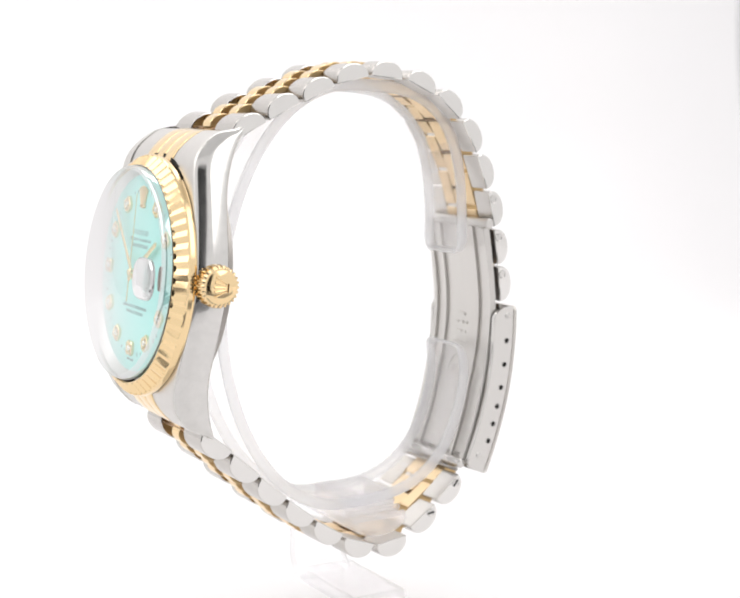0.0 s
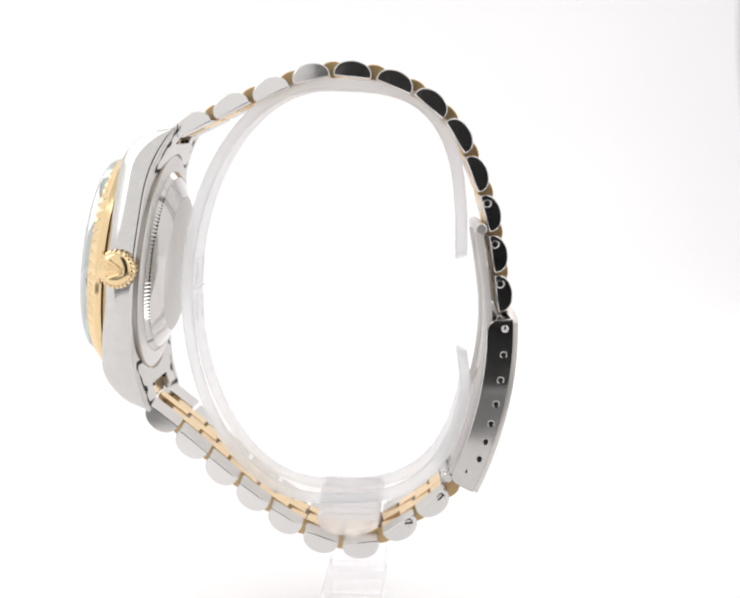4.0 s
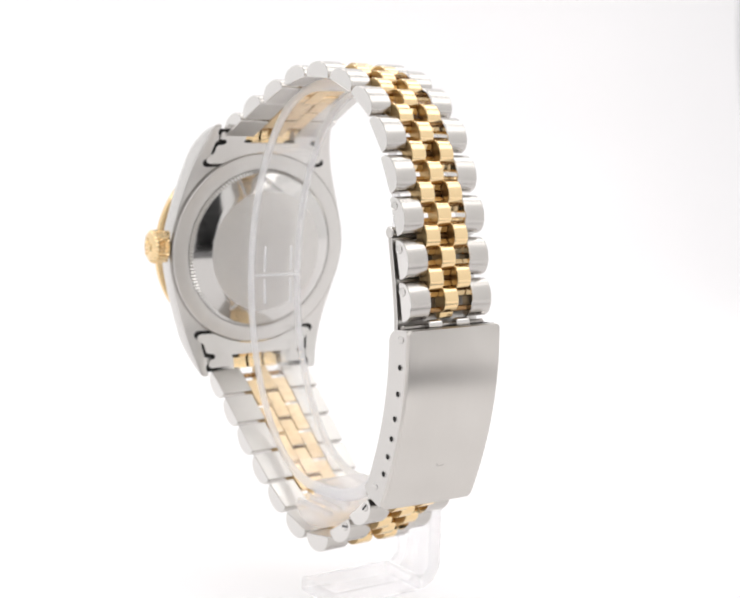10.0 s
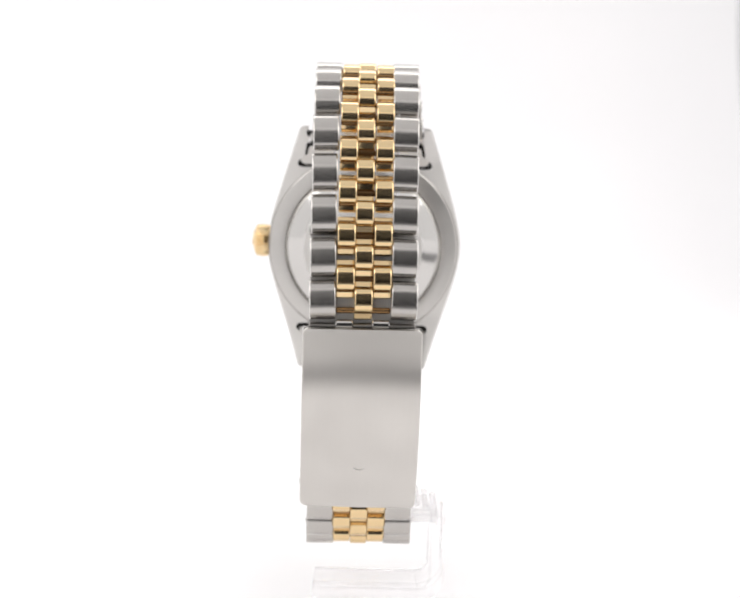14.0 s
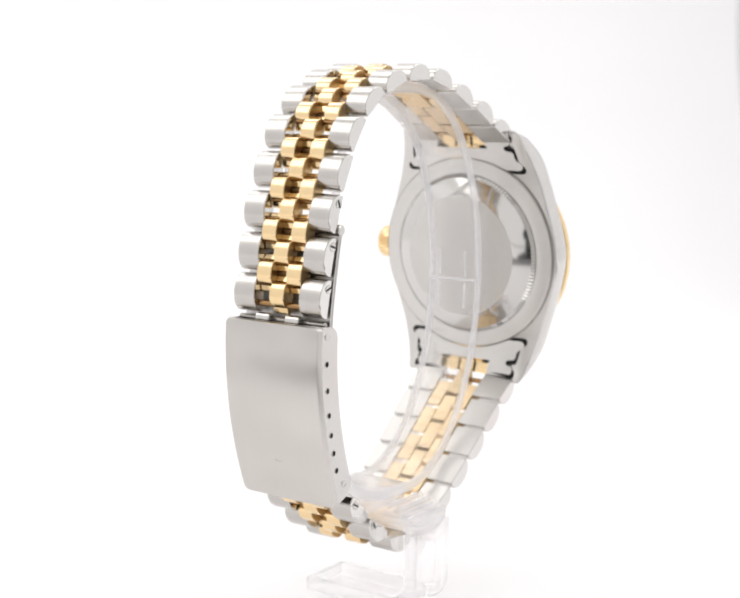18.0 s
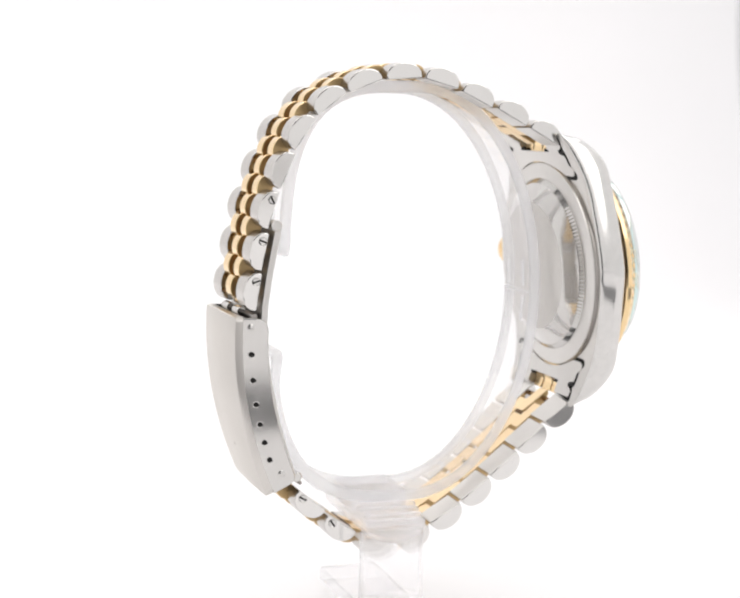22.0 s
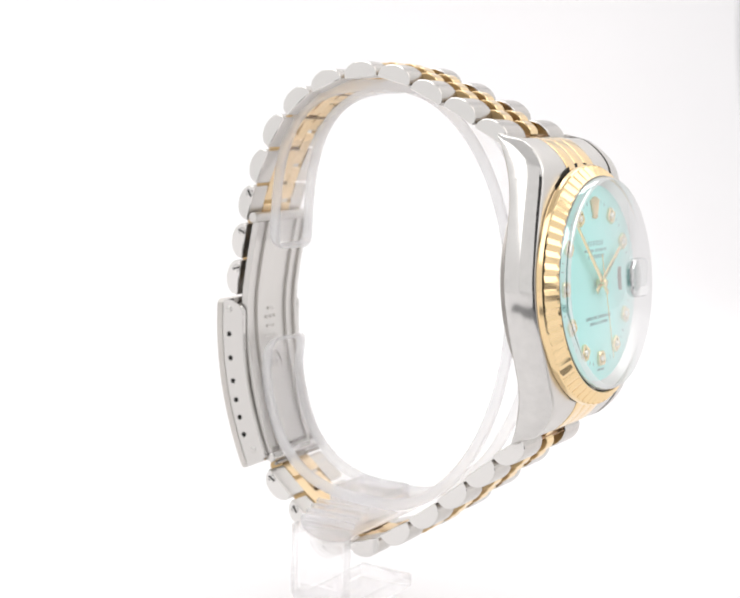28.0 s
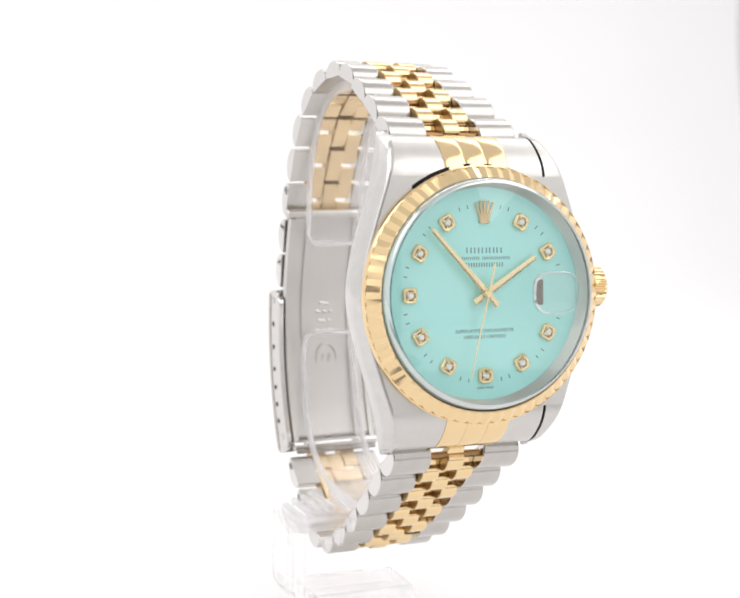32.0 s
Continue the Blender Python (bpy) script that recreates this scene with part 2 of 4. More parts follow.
# ---------------------------------------------------------------- table and backdrop
def table():
    bm = bmesh.new()
    loft(bm, [[(-700 + e, -800 + e, z), (700 - e, -800 + e, z), (700 - e, 560 - e, z), (-700 + e, 560 - e, z)] for z, e in ((-32, 2), (-30, 0), (-4, 0), (-2, 2))])
    tagged(new("ground", finish("ground", bm, table_grey, 60)), "grey table top under the white paper", "table", kind="structure")
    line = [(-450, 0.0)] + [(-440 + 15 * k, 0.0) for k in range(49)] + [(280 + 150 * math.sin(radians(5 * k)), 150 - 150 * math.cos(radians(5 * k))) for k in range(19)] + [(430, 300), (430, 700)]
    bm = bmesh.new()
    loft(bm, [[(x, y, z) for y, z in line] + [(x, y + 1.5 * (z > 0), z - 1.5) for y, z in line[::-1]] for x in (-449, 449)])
    tagged(new("backdrop", finish("backdrop", bm, white_paper, 60)), "white sheet with an added glow sweeping up behind the turntable", "backdrop", kind="structure")
    # unseen tent sides and roof, added to set what the metal reflects
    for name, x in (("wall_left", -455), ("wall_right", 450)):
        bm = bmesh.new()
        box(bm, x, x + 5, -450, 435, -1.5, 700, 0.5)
        tagged(new(name, finish(name, bm, glow_fabric, 60)), "unseen white fabric side wall, added to glow in reflections", "wall", kind="structure")
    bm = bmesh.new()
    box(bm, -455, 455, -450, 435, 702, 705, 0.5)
    tagged(new("ceiling", finish("ceiling", bm, roof_fabric, 60)), "unseen white fabric roof, added to dim reflections from above", "ceiling", kind="structure")


table()


def side_board():
    bm = bmesh.new()
    box(bm, 0, 4, -150, 2, 0, 420, 1.5)
    ob = tagged(new("side_board", finish("side_board", bm, grey_card)), "light grey upright side board standing on the white paper", "board")
    ob.matrix_basis = pose(0.1715, 0.427, 0.0005, 0, -1.6, 0)


side_board()


def photo_camera():
    root = tagged(new("photo_camera"), "black camera with round lens facing the turntable", "camera")
    root.matrix_basis = pose(0, -0.224, (GROUND + 1) * MM, 262.5, 0, 0)
    bm = bmesh.new()
    turned(bm, [(20, 0), (23, 0), (24, -2), (24, -60), (22, -62), (20, -62)], 64)
    part("lens_barrel", bm, black_plastic, root)
    bm = bmesh.new()
    turned(bm, [(0.0, -9), (10, -7), (20, -4), (21, -4.5)], 48)
    part("front_element", bm, black_plastic, root, label="dark glass front element")
    bm = bmesh.new()
    box(bm, -22, 90, -60, 78, -110, -40, 8)
    part("body", bm, black_plastic, root)
    return root


# unseen black slab under the camera, added to darken reflections in the metal
def dark_floor_slab():
    bm = bmesh.new()
    box(bm, -30, 86, -340, -187, 0.1, 6, 3)
    return tagged(new("dark_floor_slab", finish("dark_floor_slab", bm, black_plastic)), "unseen flat black slab added on the white table for dark reflections", "rail")


# unseen card, added so that polished caps and flanks reflect something dark
def dark_card():
    bm = bmesh.new()
    box(bm, -22, 125, -345, -341, 0.1, 400, 1.5)
    return tagged(new("dark_card", finish("dark_card", bm, black_plastic)), "unseen black upright card added behind the camera for dark reflections", "card")


def dark_floor_arc():
    """Unseen open dark ring in front of and beside the turntable, added for the clasp's dark reflection."""
    bm = bmesh.new()
    rings = []
    for k in range(32):
        a = radians(-48 + 4 * k)
        c, d = math.sin(a), -math.cos(a)
        rings.append([(129 * c, 129 * d, 0.1), (129 * c, 129 * d, 1.2), (131 * c, 131 * d, 1.6), (183 * c, 183 * d, 1.6), (185 * c, 185 * d, 1.2), (185 * c, 185 * d, 0.1)])
    loft(bm, rings)
    return tagged(new("dark_floor_arc", finish("dark_floor_arc", bm, arc_grey)), "unseen flat dark grey arc added for its reflection in the clasp", "rim")


photo_camera()
dark_floor_arc()
dark_floor_slab()
dark_card()

# ---------------------------------------------------------------- wristwatch
watch = tagged(new("wristwatch"), "steel and yellow gold wristwatch with mint dial on a clear stand", "watch")
MID = 0.33                                  # the bracelet's middle plane, x in mm
CENTRE = Vector((0.62, -39.18, -22.66))       # dial centre
TILT, CASE_YAW = 5.3, -0.8
CASE = Matrix.Translation(CENTRE * MM) @ Matrix.Rotation(radians(CASE_YAW), 4, "Z") @ Matrix(((1, 0, 0, 0), (0, math.sin(radians(TILT)), -math.cos(radians(TILT)), 0), (0, math.cos(radians(TILT)), math.sin(radians(TILT)), 0), (0, 0, 0, 1)))


def half_width(u):
    return 17.55 - 0.34 * (math.sqrt(u * u + 25.0) - 5.0)


def front(u):
    a = abs(u)
    d = a - 15.3
    return -1.65 - 0.125 * (0.5 * (d + math.sqrt(d * d + 1.6))) ** 2 - 1.5 * max(a - 20.7, 0.0) ** 1.6


def back(u):
    return -6.4 - 2.9 * (max(abs(u) - 11.0, 0.0) / 10.5) ** 2


def case_half(bm, side):
    lug_us = [22.0, 21.9, 21.7, 21.4, 21.0, 20.6, 20.2, 19.8, 19.3, 18.7, 18.0, 17.2, 16.4, 15.6]
    us = [-u for u in lug_us] + [-15.6 + 0.8 * k for k in range(40)] + lug_us[::-1]
    rings = []
    for i, u in enumerate(us):
        lug = i < len(lug_us) or i >= len(us) - len(lug_us)
        xi = 10.15 if lug else 0.0
        w, f, b = half_width(u), front(u), back(u)
        pinch = {22.0: 0.38, 21.9: 0.24, 21.7: 0.11, 21.4: 0.04}.get(abs(u), 0.0)
        w, f, b, xi = w - pinch, f - pinch, b + pinch * 0.8, xi + (pinch * 0.5 if lug else 0)
        f = max(f, b + 0.6)
        h = f - b
        g = min(1.0, h / 3.0)
        c = 0.6 + 0.35 * u * u / (u * u + 60.0)
        mid = f - 2.0 * g
        ring = [(xi, u, f), (w - c - 0.35, u, f - 0.01), (w - c - 0.1, u, f - 0.05 * g), (w - 0.84 * c, u, f - 0.25 * g), (w - 0.6 * c, u, f - 0.72 * g), (w - 0.34 * c, u, f - 1.25 * g), (w - 0.12 * c, u, mid + 0.22 * g), (w - 0.02, u, mid - 0.15 * g),
                (w, u, mid - 0.35 * g), (w, u, b + 0.14 * h), (w - 0.03, u, b + 0.09 * h), (w - 0.2, u, b + 0.03 * h), (w - 0.45, u, b), (xi, u, b)]
        rings.append([(side * x, y, z) for x, y, z in ring])
    loft(bm, rings)


def build_case():
    bm = bmesh.new()
    case_half(bm, 1)
    case_half(bm, -1)
    me = finish("case_body", bm, [steel_flank, steel_satin], 38)
    for p in me.polygons:
        if abs(p.normal.z) > 0.55:
            p.material_index = 1
    place("case_body", me, watch, CASE @ Matrix.Translation((-0.12 * MM, 0, 0)), "steel case with brushed lugs and polished flanks")

    # fluted bezel
    flutes = 60
    seg = flutes * 4
    prof = [(15.3, -0.4), (15.3, 0.8), (15.4, 0.95), (15.5, 0.96), (15.66, 0.9), (17.1, -0.34), (17.16, -0.5), (17.3, -0.72), (17.33, -1.3), (17.2, -1.6), (16.2, -1.65)]

    def flute(i, k, r, z):
        dip = (0.0, 0.5, 1.0, 0.5)[i % 4] * {4: 0.32, 5: 0.30}.get(k, 0.0)
        return r - dip * 0.15, z - dip
    bm = bmesh.new()
    turned(bm, prof, seg, flute)
    part("bezel", bm, gold_polished, watch, CASE @ Matrix.Translation((0.12 * MM, -0.28 * MM, 0)), "fluted yellow gold bezel", 12)

    # black ring added for the shade under the bezel's overhang
    bm = bmesh.new()
    turned(bm, [(15.0, -1.6), (16.6, -1.62), (16.6, -3.4), (15.0, -3.4)], 96)
    part("bezel_shade_ring", bm, black_gap, watch, CASE, "black ring added for the shade under the bezel")

    # black strips for the shaded gaps between the bezel and the end links
    for s in (1, -1):
        for q in (1, -1):
            bm = bmesh.new()
            rings = []
            for k in range(13):
                x = 9.8 * k / 12
                reach = 17.36
                a, b = math.sqrt(16.6 ** 2 - x * x), math.sqrt(reach ** 2 - x * x)
                rings.append([(q * x, s * a, front(a) - 0.3), (q * x, s * a, front(a) + 0.02), (q * x, s * b, front(b) + 0.02), (q * x, s * b, front(b) - 0.3)])
            loft(bm, rings)
            part("bezel_gap_shade", bm, black_gap, watch, CASE, "black strip laid on for the shaded gap beside the bezel")

    # rehaut
    bm = bmesh.new()
    turned(bm, [(15.28, 0.7), (15.12, 0.74), (14.6, 0.25), (14.1, -0.24), (14.06, -0.6), (15.28, -0.6)], 128)
    part("rehaut", bm, steel_bright, watch, CASE, "satin steel inner ring")
    bm = bmesh.new()
    turned(bm, [(15.22, 0.9), (15.24, 1.0), (15.36, 1.0), (15.36, 0.85)], 128)
    part("crystal_gasket", bm, steel_dark, watch, CASE, "thin dark gasket round the crystal")

    # crystal and cyclops
    bm = bmesh.new()
    turned(bm, [(0, 2.35), (14.6, 2.31), (14.95, 2.14), (15.12, 1.9), (15.2, 1.7), (15.25, 0.5)], 128)
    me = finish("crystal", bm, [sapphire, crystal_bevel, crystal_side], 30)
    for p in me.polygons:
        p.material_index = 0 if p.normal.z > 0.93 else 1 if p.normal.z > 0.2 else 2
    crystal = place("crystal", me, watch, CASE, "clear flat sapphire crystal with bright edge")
    crystal.visible_shadow = False
    bm = bmesh.new()

    def rr(a, b, r, z):
        pts = []
        for cx, cy, a0 in ((a - r, b - r, 0), (-a + r, b - r, 90), (-a + r, -b + r, 180), (a - r, -b + r, 270)):
            for k in range(6):
                t = radians(a0 + 18 * k)
                pts.append((cx + r * math.cos(t), cy + r * math.sin(t), z))
        return pts
    loft(bm, [rr(3.45, 2.9, 2.3, 2.33), rr(3.42, 2.87, 2.3, 2.62), rr(3.2, 2.65, 2.1, 2.86), rr(2.0, 1.6, 1.2, 3.04), rr(0.8, 0.7, 0.4, 3.1)])
    me = finish("cyclops_lens", bm, [lens_glass, lens_rim], 30)
    for p in me.polygons:
        if abs(p.normal.z) < 0.8:
            p.material_index = 1
    cyc = place("cyclops_lens", me, crystal, Matrix.Translation((9.25 * MM, 0, 0)), "clear magnifying lens over the date")
    cyc.visible_shadow = False

    # dial
    bm = bmesh.new()
    turned(bm, [(0, -0.30), (14.95, -0.30), (14.95, -0.7), (0, -0.7)], 128)
    dial = part("dial", bm, dial_mint, watch, CASE, "mint green sunray dial")

    # date window
    bm = bmesh.new()
    ring = [(8.75, -1.72), (8.85, -1.6), (8.85, 1.6), (8.75, 1.72)] + [(8.0 + 0.5 * math.cos(t), 1.72 * math.sin(t)) for t in [radians(90 + 15 * k) for k in range(13)]]
    loft(bm, [[(x, y, z) for x, y in ring] for z in (-0.34, -0.27)])
    part("date_window", bm, date_dark, dial, label="dark date window under the lens")
    # applied markers: square gold settings, four claws and one faceted diamond each
    bm = bmesh.new()
    s = 1.05
    def octo(h, z, cut):
        c = h * cut
        return [(h, -h + c, z), (h, h - c, z), (h - c, h, z), (-h + c, h, z), (-h, h - c, z), (-h, -h + c, z), (-h + c, -h, z), (h - c, -h, z)]
    loft(bm, [octo(s, -0.3, 0.35), octo(s, 0.0, 0.35), octo(s * 0.88, 0.16, 0.38), octo(s * 0.66, 0.10, 0.55), octo(s * 0.5, -0.1, 0.6)])
    marker_me = finish("hour_marker", bm, gold_leaf, 20)
    bm = bmesh.new()
    turned(bm, [(0, 0.28), (0.32, 0.28), (0.44, 0.18), (0.55, 0.05), (0.48, -0.06)], 8)
    gem_me = finish("gem", bm, diamond, 1)
    bm = bmesh.new()
    turned(bm, [(0, 0.34), (0.12, 0.31), (0.19, 0.2), (0.2, -0.1)], 8)
    claw_me = finish("claw", bm, gold_leaf, 40)
    for h in range(1, 12):
        if h == 3:
            continue
        a = radians(90 - 30 * h)
        m = Matrix.Translation((10.9 * MM * math.cos(a), 10.9 * MM * math.sin(a), 0)) @ Matrix.Rotation(a, 4, "Z")
        mk = place("hour_marker", marker_me, dial, m)
        place("gem", gem_me, mk, None, "small faceted diamond")
        for p, q in ((1, 1), (1, -1), (-1, 1), (-1, -1)):
            place("claw", claw_me, mk, Matrix.Translation((0.47 * p * MM, 0.47 * q * MM, 0)))

    # five-pointed emblem at twelve
    bm = bmesh.new()
    for k in range(-2, 3):
        top = 1.5 - 0.16 * k * k * 0.6
        base, tip = Vector((k * 0.24, -1.0, 0)), Vector((k * 0.62, top, 0))
        side = Vector((tip.y - base.y, base.x - tip.x, 0)).normalized()
        loft(bm, [[base + side * w0 + Vector((0, 0, z)), tip + side * w1 + Vector((0, 0, z)), tip - side * w1 + Vector((0, 0, z)), base - side * w0 + Vector((0, 0, z))] for w0, w1, z in ((0.2, 0.11, -0.3), (0.2, 0.11, -0.08), (0.06, 0.04, 0.02))])
        turned_ball = [(0.21 * math.sin(radians(d)), 0.21 * math.cos(radians(d)) - 0.12) for d in (0, 30, 60, 90, 120)]
        loft(bm, [[(tip.x + max(r, 0.01) * math.cos(2 * math.pi * j / 10), tip.y + max(r, 0.01) * math.sin(2 * math.pi * j / 10), z) for j in range(10)] for r, z in turned_ball])
    loft(bm, [[(x * w, -1.15 + y * w, z) for x, y in [(0.85 * math.cos(2 * math.pi * j / 20), 0.36 * math.sin(2 * math.pi * j / 20)) for j in range(20)]] for w, z in ((1.0, -0.3), (1.0, -0.1), (0.8, 0.0), (0.55, 0.0), (0.5, -0.14))])
    part("emblem", bm, gold_satin, dial, Matrix.Translation((0.0, 10.75 * MM, 0)), "applied gold emblem")

    # minute ticks between the markers, printed
    bm = bmesh.new()
    for i in range(60):
        if i % 5 == 0 or 13 <= i <= 17:
            continue
        a = radians(90 - 6 * i)
        c, s2 = math.cos(a), math.sin(a)
        r0, r1, w = 11.45, 12.0, 0.06
        if i % 5 in (2, 3):
            pts = [(r0 * c - w * s2, r0 * s2 + w * c), (r1 * c - w * s2, r1 * s2 + w * c), (r1 * c + w * s2, r1 * s2 - w * c), (r0 * c + w * s2, r0 * s2 - w * c)]
            loft(bm, [[(x, y, -0.31) for x, y in pts], [(x, y, -0.285) for x, y in pts]])
    part("minute_ticks", bm, ink, dial, label="fine dark printed minute ticks")

    # print: names as bars, the readable lines as letters
    bm = bmesh.new()
    for x in (-2.25, -1.12, 0.0, 1.1, 2.2):
        for d in (-0.3, 0.3):
            box(bm, x + d - 0.09, x + d + 0.09, 5.38, 6.12, -0.31, -0.285, 0.03)
    for x0, x1, y0, y1, step, w in ((-3.9, -0.75, 4.5, 4.92, 0.3, 0.13), (-0.25, 3.9, 4.5, 4.92, 0.3, 0.13), (-2.75, 2.75, 3.55, 4.12, 0.38, 0.17)):
        k = x0
        while k < x1 - 0.1:
            box(bm, k, k + w, y0, y1, -0.31, -0.285, 0.03)
            k += step
    part("name_bars", bm, faint_ink, dial, label="dark grey printed bars")

    def words(text, y, size, name):
        cu = bpy.data.curves.new(name, "FONT")
        cu.body, cu.size, cu.align_x, cu.align_y, cu.extrude = text, size * MM, "CENTER", "CENTER", 0.00001
        cu.materials.append(faint_ink)
        ob = new(name, cu)
        ob.parent = dial
        ob.matrix_basis = Matrix.Translation((0, y * MM, -0.28 * MM))
        ob["label"] = "dark grey printed words"
    words("SUPERLATIVE CHRONOMETER", -4.95, 0.64, "dial_text")
    words("OFFICIALLY CERTIFIED", -5.75, 0.62, "dial_text")
    words("SWISS  MADE", -12.55, 0.42, "dial_text")

    # hour and minute pointers still, seconds running
    def hand(name, angle, length, w0, w1, z, tail):
        bm = bmesh.new()
        pts = [(-w0, -tail), (w0, -tail), (w0 * 0.8, 0), (w0, 0.8), (w1, length - 0.4), (0, length), (-w1, length - 0.4), (-w0, 0.8), (-w0 * 0.8, 0)]
        loft(bm, [[(x, y, z) for x, y in pts], [(x, y, z + 0.06) for x, y in pts], [(x * 0.35, y, z + 0.15) for x, y in pts]])
        return part(name, bm, gold_leaf, watch, CASE @ Matrix.Rotation(radians(-angle), 4, "Z"), "slim yellow gold hand", 15)
    hand("hour_hand", 57, 8.9, 0.47, 0.36, 0.35, 2.1)
    hand("minute_hand", 317, 11.9, 0.46, 0.30, 0.62, 2.2)
    bm = bmesh.new()
    pts = [(-0.13, -4.2), (0.13, -4.2), (0.13, 0), (0.06, 11.3), (-0.06, 11.3), (-0.13, 0)]
    loft(bm, [[(x, y, 0.95) for x, y in pts], [(x, y, 1.03) for x, y in pts]])
    sec = part("second_hand", bm, gold_leaf, watch, CASE, "thin gold running seconds hand")
    bm = bmesh.new()
    turned(bm, [(0, 1.25), (0.45, 1.2), (0.62, 1.0), (0.62, -0.2)], 20)
    part("hand_boss", bm, gold_leaf, watch, CASE)
    return sec


second_hand = build_case()


def build_crown():
    bm = bmesh.new()
    teeth = 26

    def knurl(i, k, r, z):
        return (r - (0.22 if i % 4 in (2, 3) else 0.0), z) if k in (2, 3, 4) else (r, z)
    turned(bm, [(1.9, 0), (2.6, 0.05), (2.85, 0.25), (2.95, 1.2), (2.85, 2.3), (2.45, 2.6), (2.3, 2.62), (2.15, 2.75), (1.4, 2.95), (0, 3.02)], teeth * 4, knurl)
    m = CASE @ Matrix.Translation((17.2 * MM, 0.4 * MM, -4.1 * MM)) @ Matrix.Rotation(radians(90), 4, "Y")
    crown = part("winding_crown", bm, gold_polished, watch, m, "knurled yellow gold winding crown", 30)
    bm = bmesh.new()
    for k in range(-2, 3):
        rod(bm, (0.75, k * 0.24, 3.0), (-0.95 + 0.12 * abs(k), k * 0.62, 3.0), 0.12, 8)
        rod(bm, (-0.9 + 0.12 * abs(k), k * 0.6, 3.0), (-1.15 + 0.12 * abs(k), k * 0.68, 3.0), 0.19, 8)
    rod(bm, (0.95, -0.6, 3.0), (0.95, 0.6, 3.0), 0.16, 8)
    part("crown_emblem", bm, gold_polished, crown, label="raised emblem of five points")
    bm = bmesh.new()
    turned(bm, [(1.7, -1.4), (1.7, 0.3), (1.2, 0.3)], 24)
    part("crown_tube", bm, steel_polished, crown, label="polished steel tube")


build_crown()


def build_caseback():
    bm = bmesh.new()
    turned(bm, [(17.15, -5.4), (17.15, -6.92), (16.98, -7.02)], 96)
    part("case_back_seam", bm, steel_dark, watch, CASE, "dark fine seam round the case back")
    bm = bmesh.new()
    turned(bm, [(17.0, -5.6), (16.95, -7.05), (16.8, -7.2), (15.4, -7.32), (14.5, -7.38), (14.2, -7.35)], 96)
    part("case_back_ring", bm, steel_satin, watch, CASE, "brushed steel ring")
    bm = bmesh.new()

    def knurl(i, k, r, z):
        d = (0.0, 0.5, 1.0, 0.5)[i % 4] * (0.34 if k in (1, 2, 3) else 0.0)
        return r - d * 0.75, z + d * 0.65
    turned(bm, [(14.5, -7.1), (14.4, -7.32), (13.98, -7.75), (13.6, -8.12), (13.5, -8.1)], 560, knurl)
    part("fluted_ring", bm, steel_polished, watch, CASE, "finely fluted steel ring", 15)
    bm = bmesh.new()
    turned(bm, [(13.6, -8.02), (13.4, -8.14), (12.5, -8.62), (11.5, -9.12), (10.75, -9.46), (10.65, -9.49)], 120)
    part("case_back_bevel", bm, steel_polished, watch, CASE, "polished sloping ring of the case back")
    bm = bmesh.new()
    turned(bm, [(10.65, -9.49), (10.5, -9.57), (0, -9.62)], 96)
    part("case_back_disc", bm, steel_matt, watch, CASE, "brushed steel case back")


build_caseback()

# half outline of the end link's back plate: x and distance from the case centre, with its hooked corner
PLATE = [(0.0, 17.1), (1.5, 17.03), (3.0, 16.83), (4.5, 16.5), (6.0, 16.01), (7.2, 15.5), (8.2, 15.05), (10.6, 15.0), (11.15, 15.15), (11.45, 15.55), (11.4, 16.0), (11.0, 16.4), (10.4, 16.7), (10.15, 17.2), (10.1, 17.9),
         (9.75, 18.3), (8.7, 18.45), (8.3, 18.75), (8.45, 19.2), (9.3, 19.4), (9.75, 19.75), (9.8, 20.4), (9.6, 20.7), (4.9, 20.7), (4.8, 18.8), (0.0, 18.8)]


def plate_outline(grow):
    pts = [(x + (grow if x > 0 else 0), u + (0 if x < 7.5 else grow * (1 if u > 18 else -1))) for x, u in PLATE]
    return pts + [(-x, u) for x, u in pts[::-1] if x > 0]


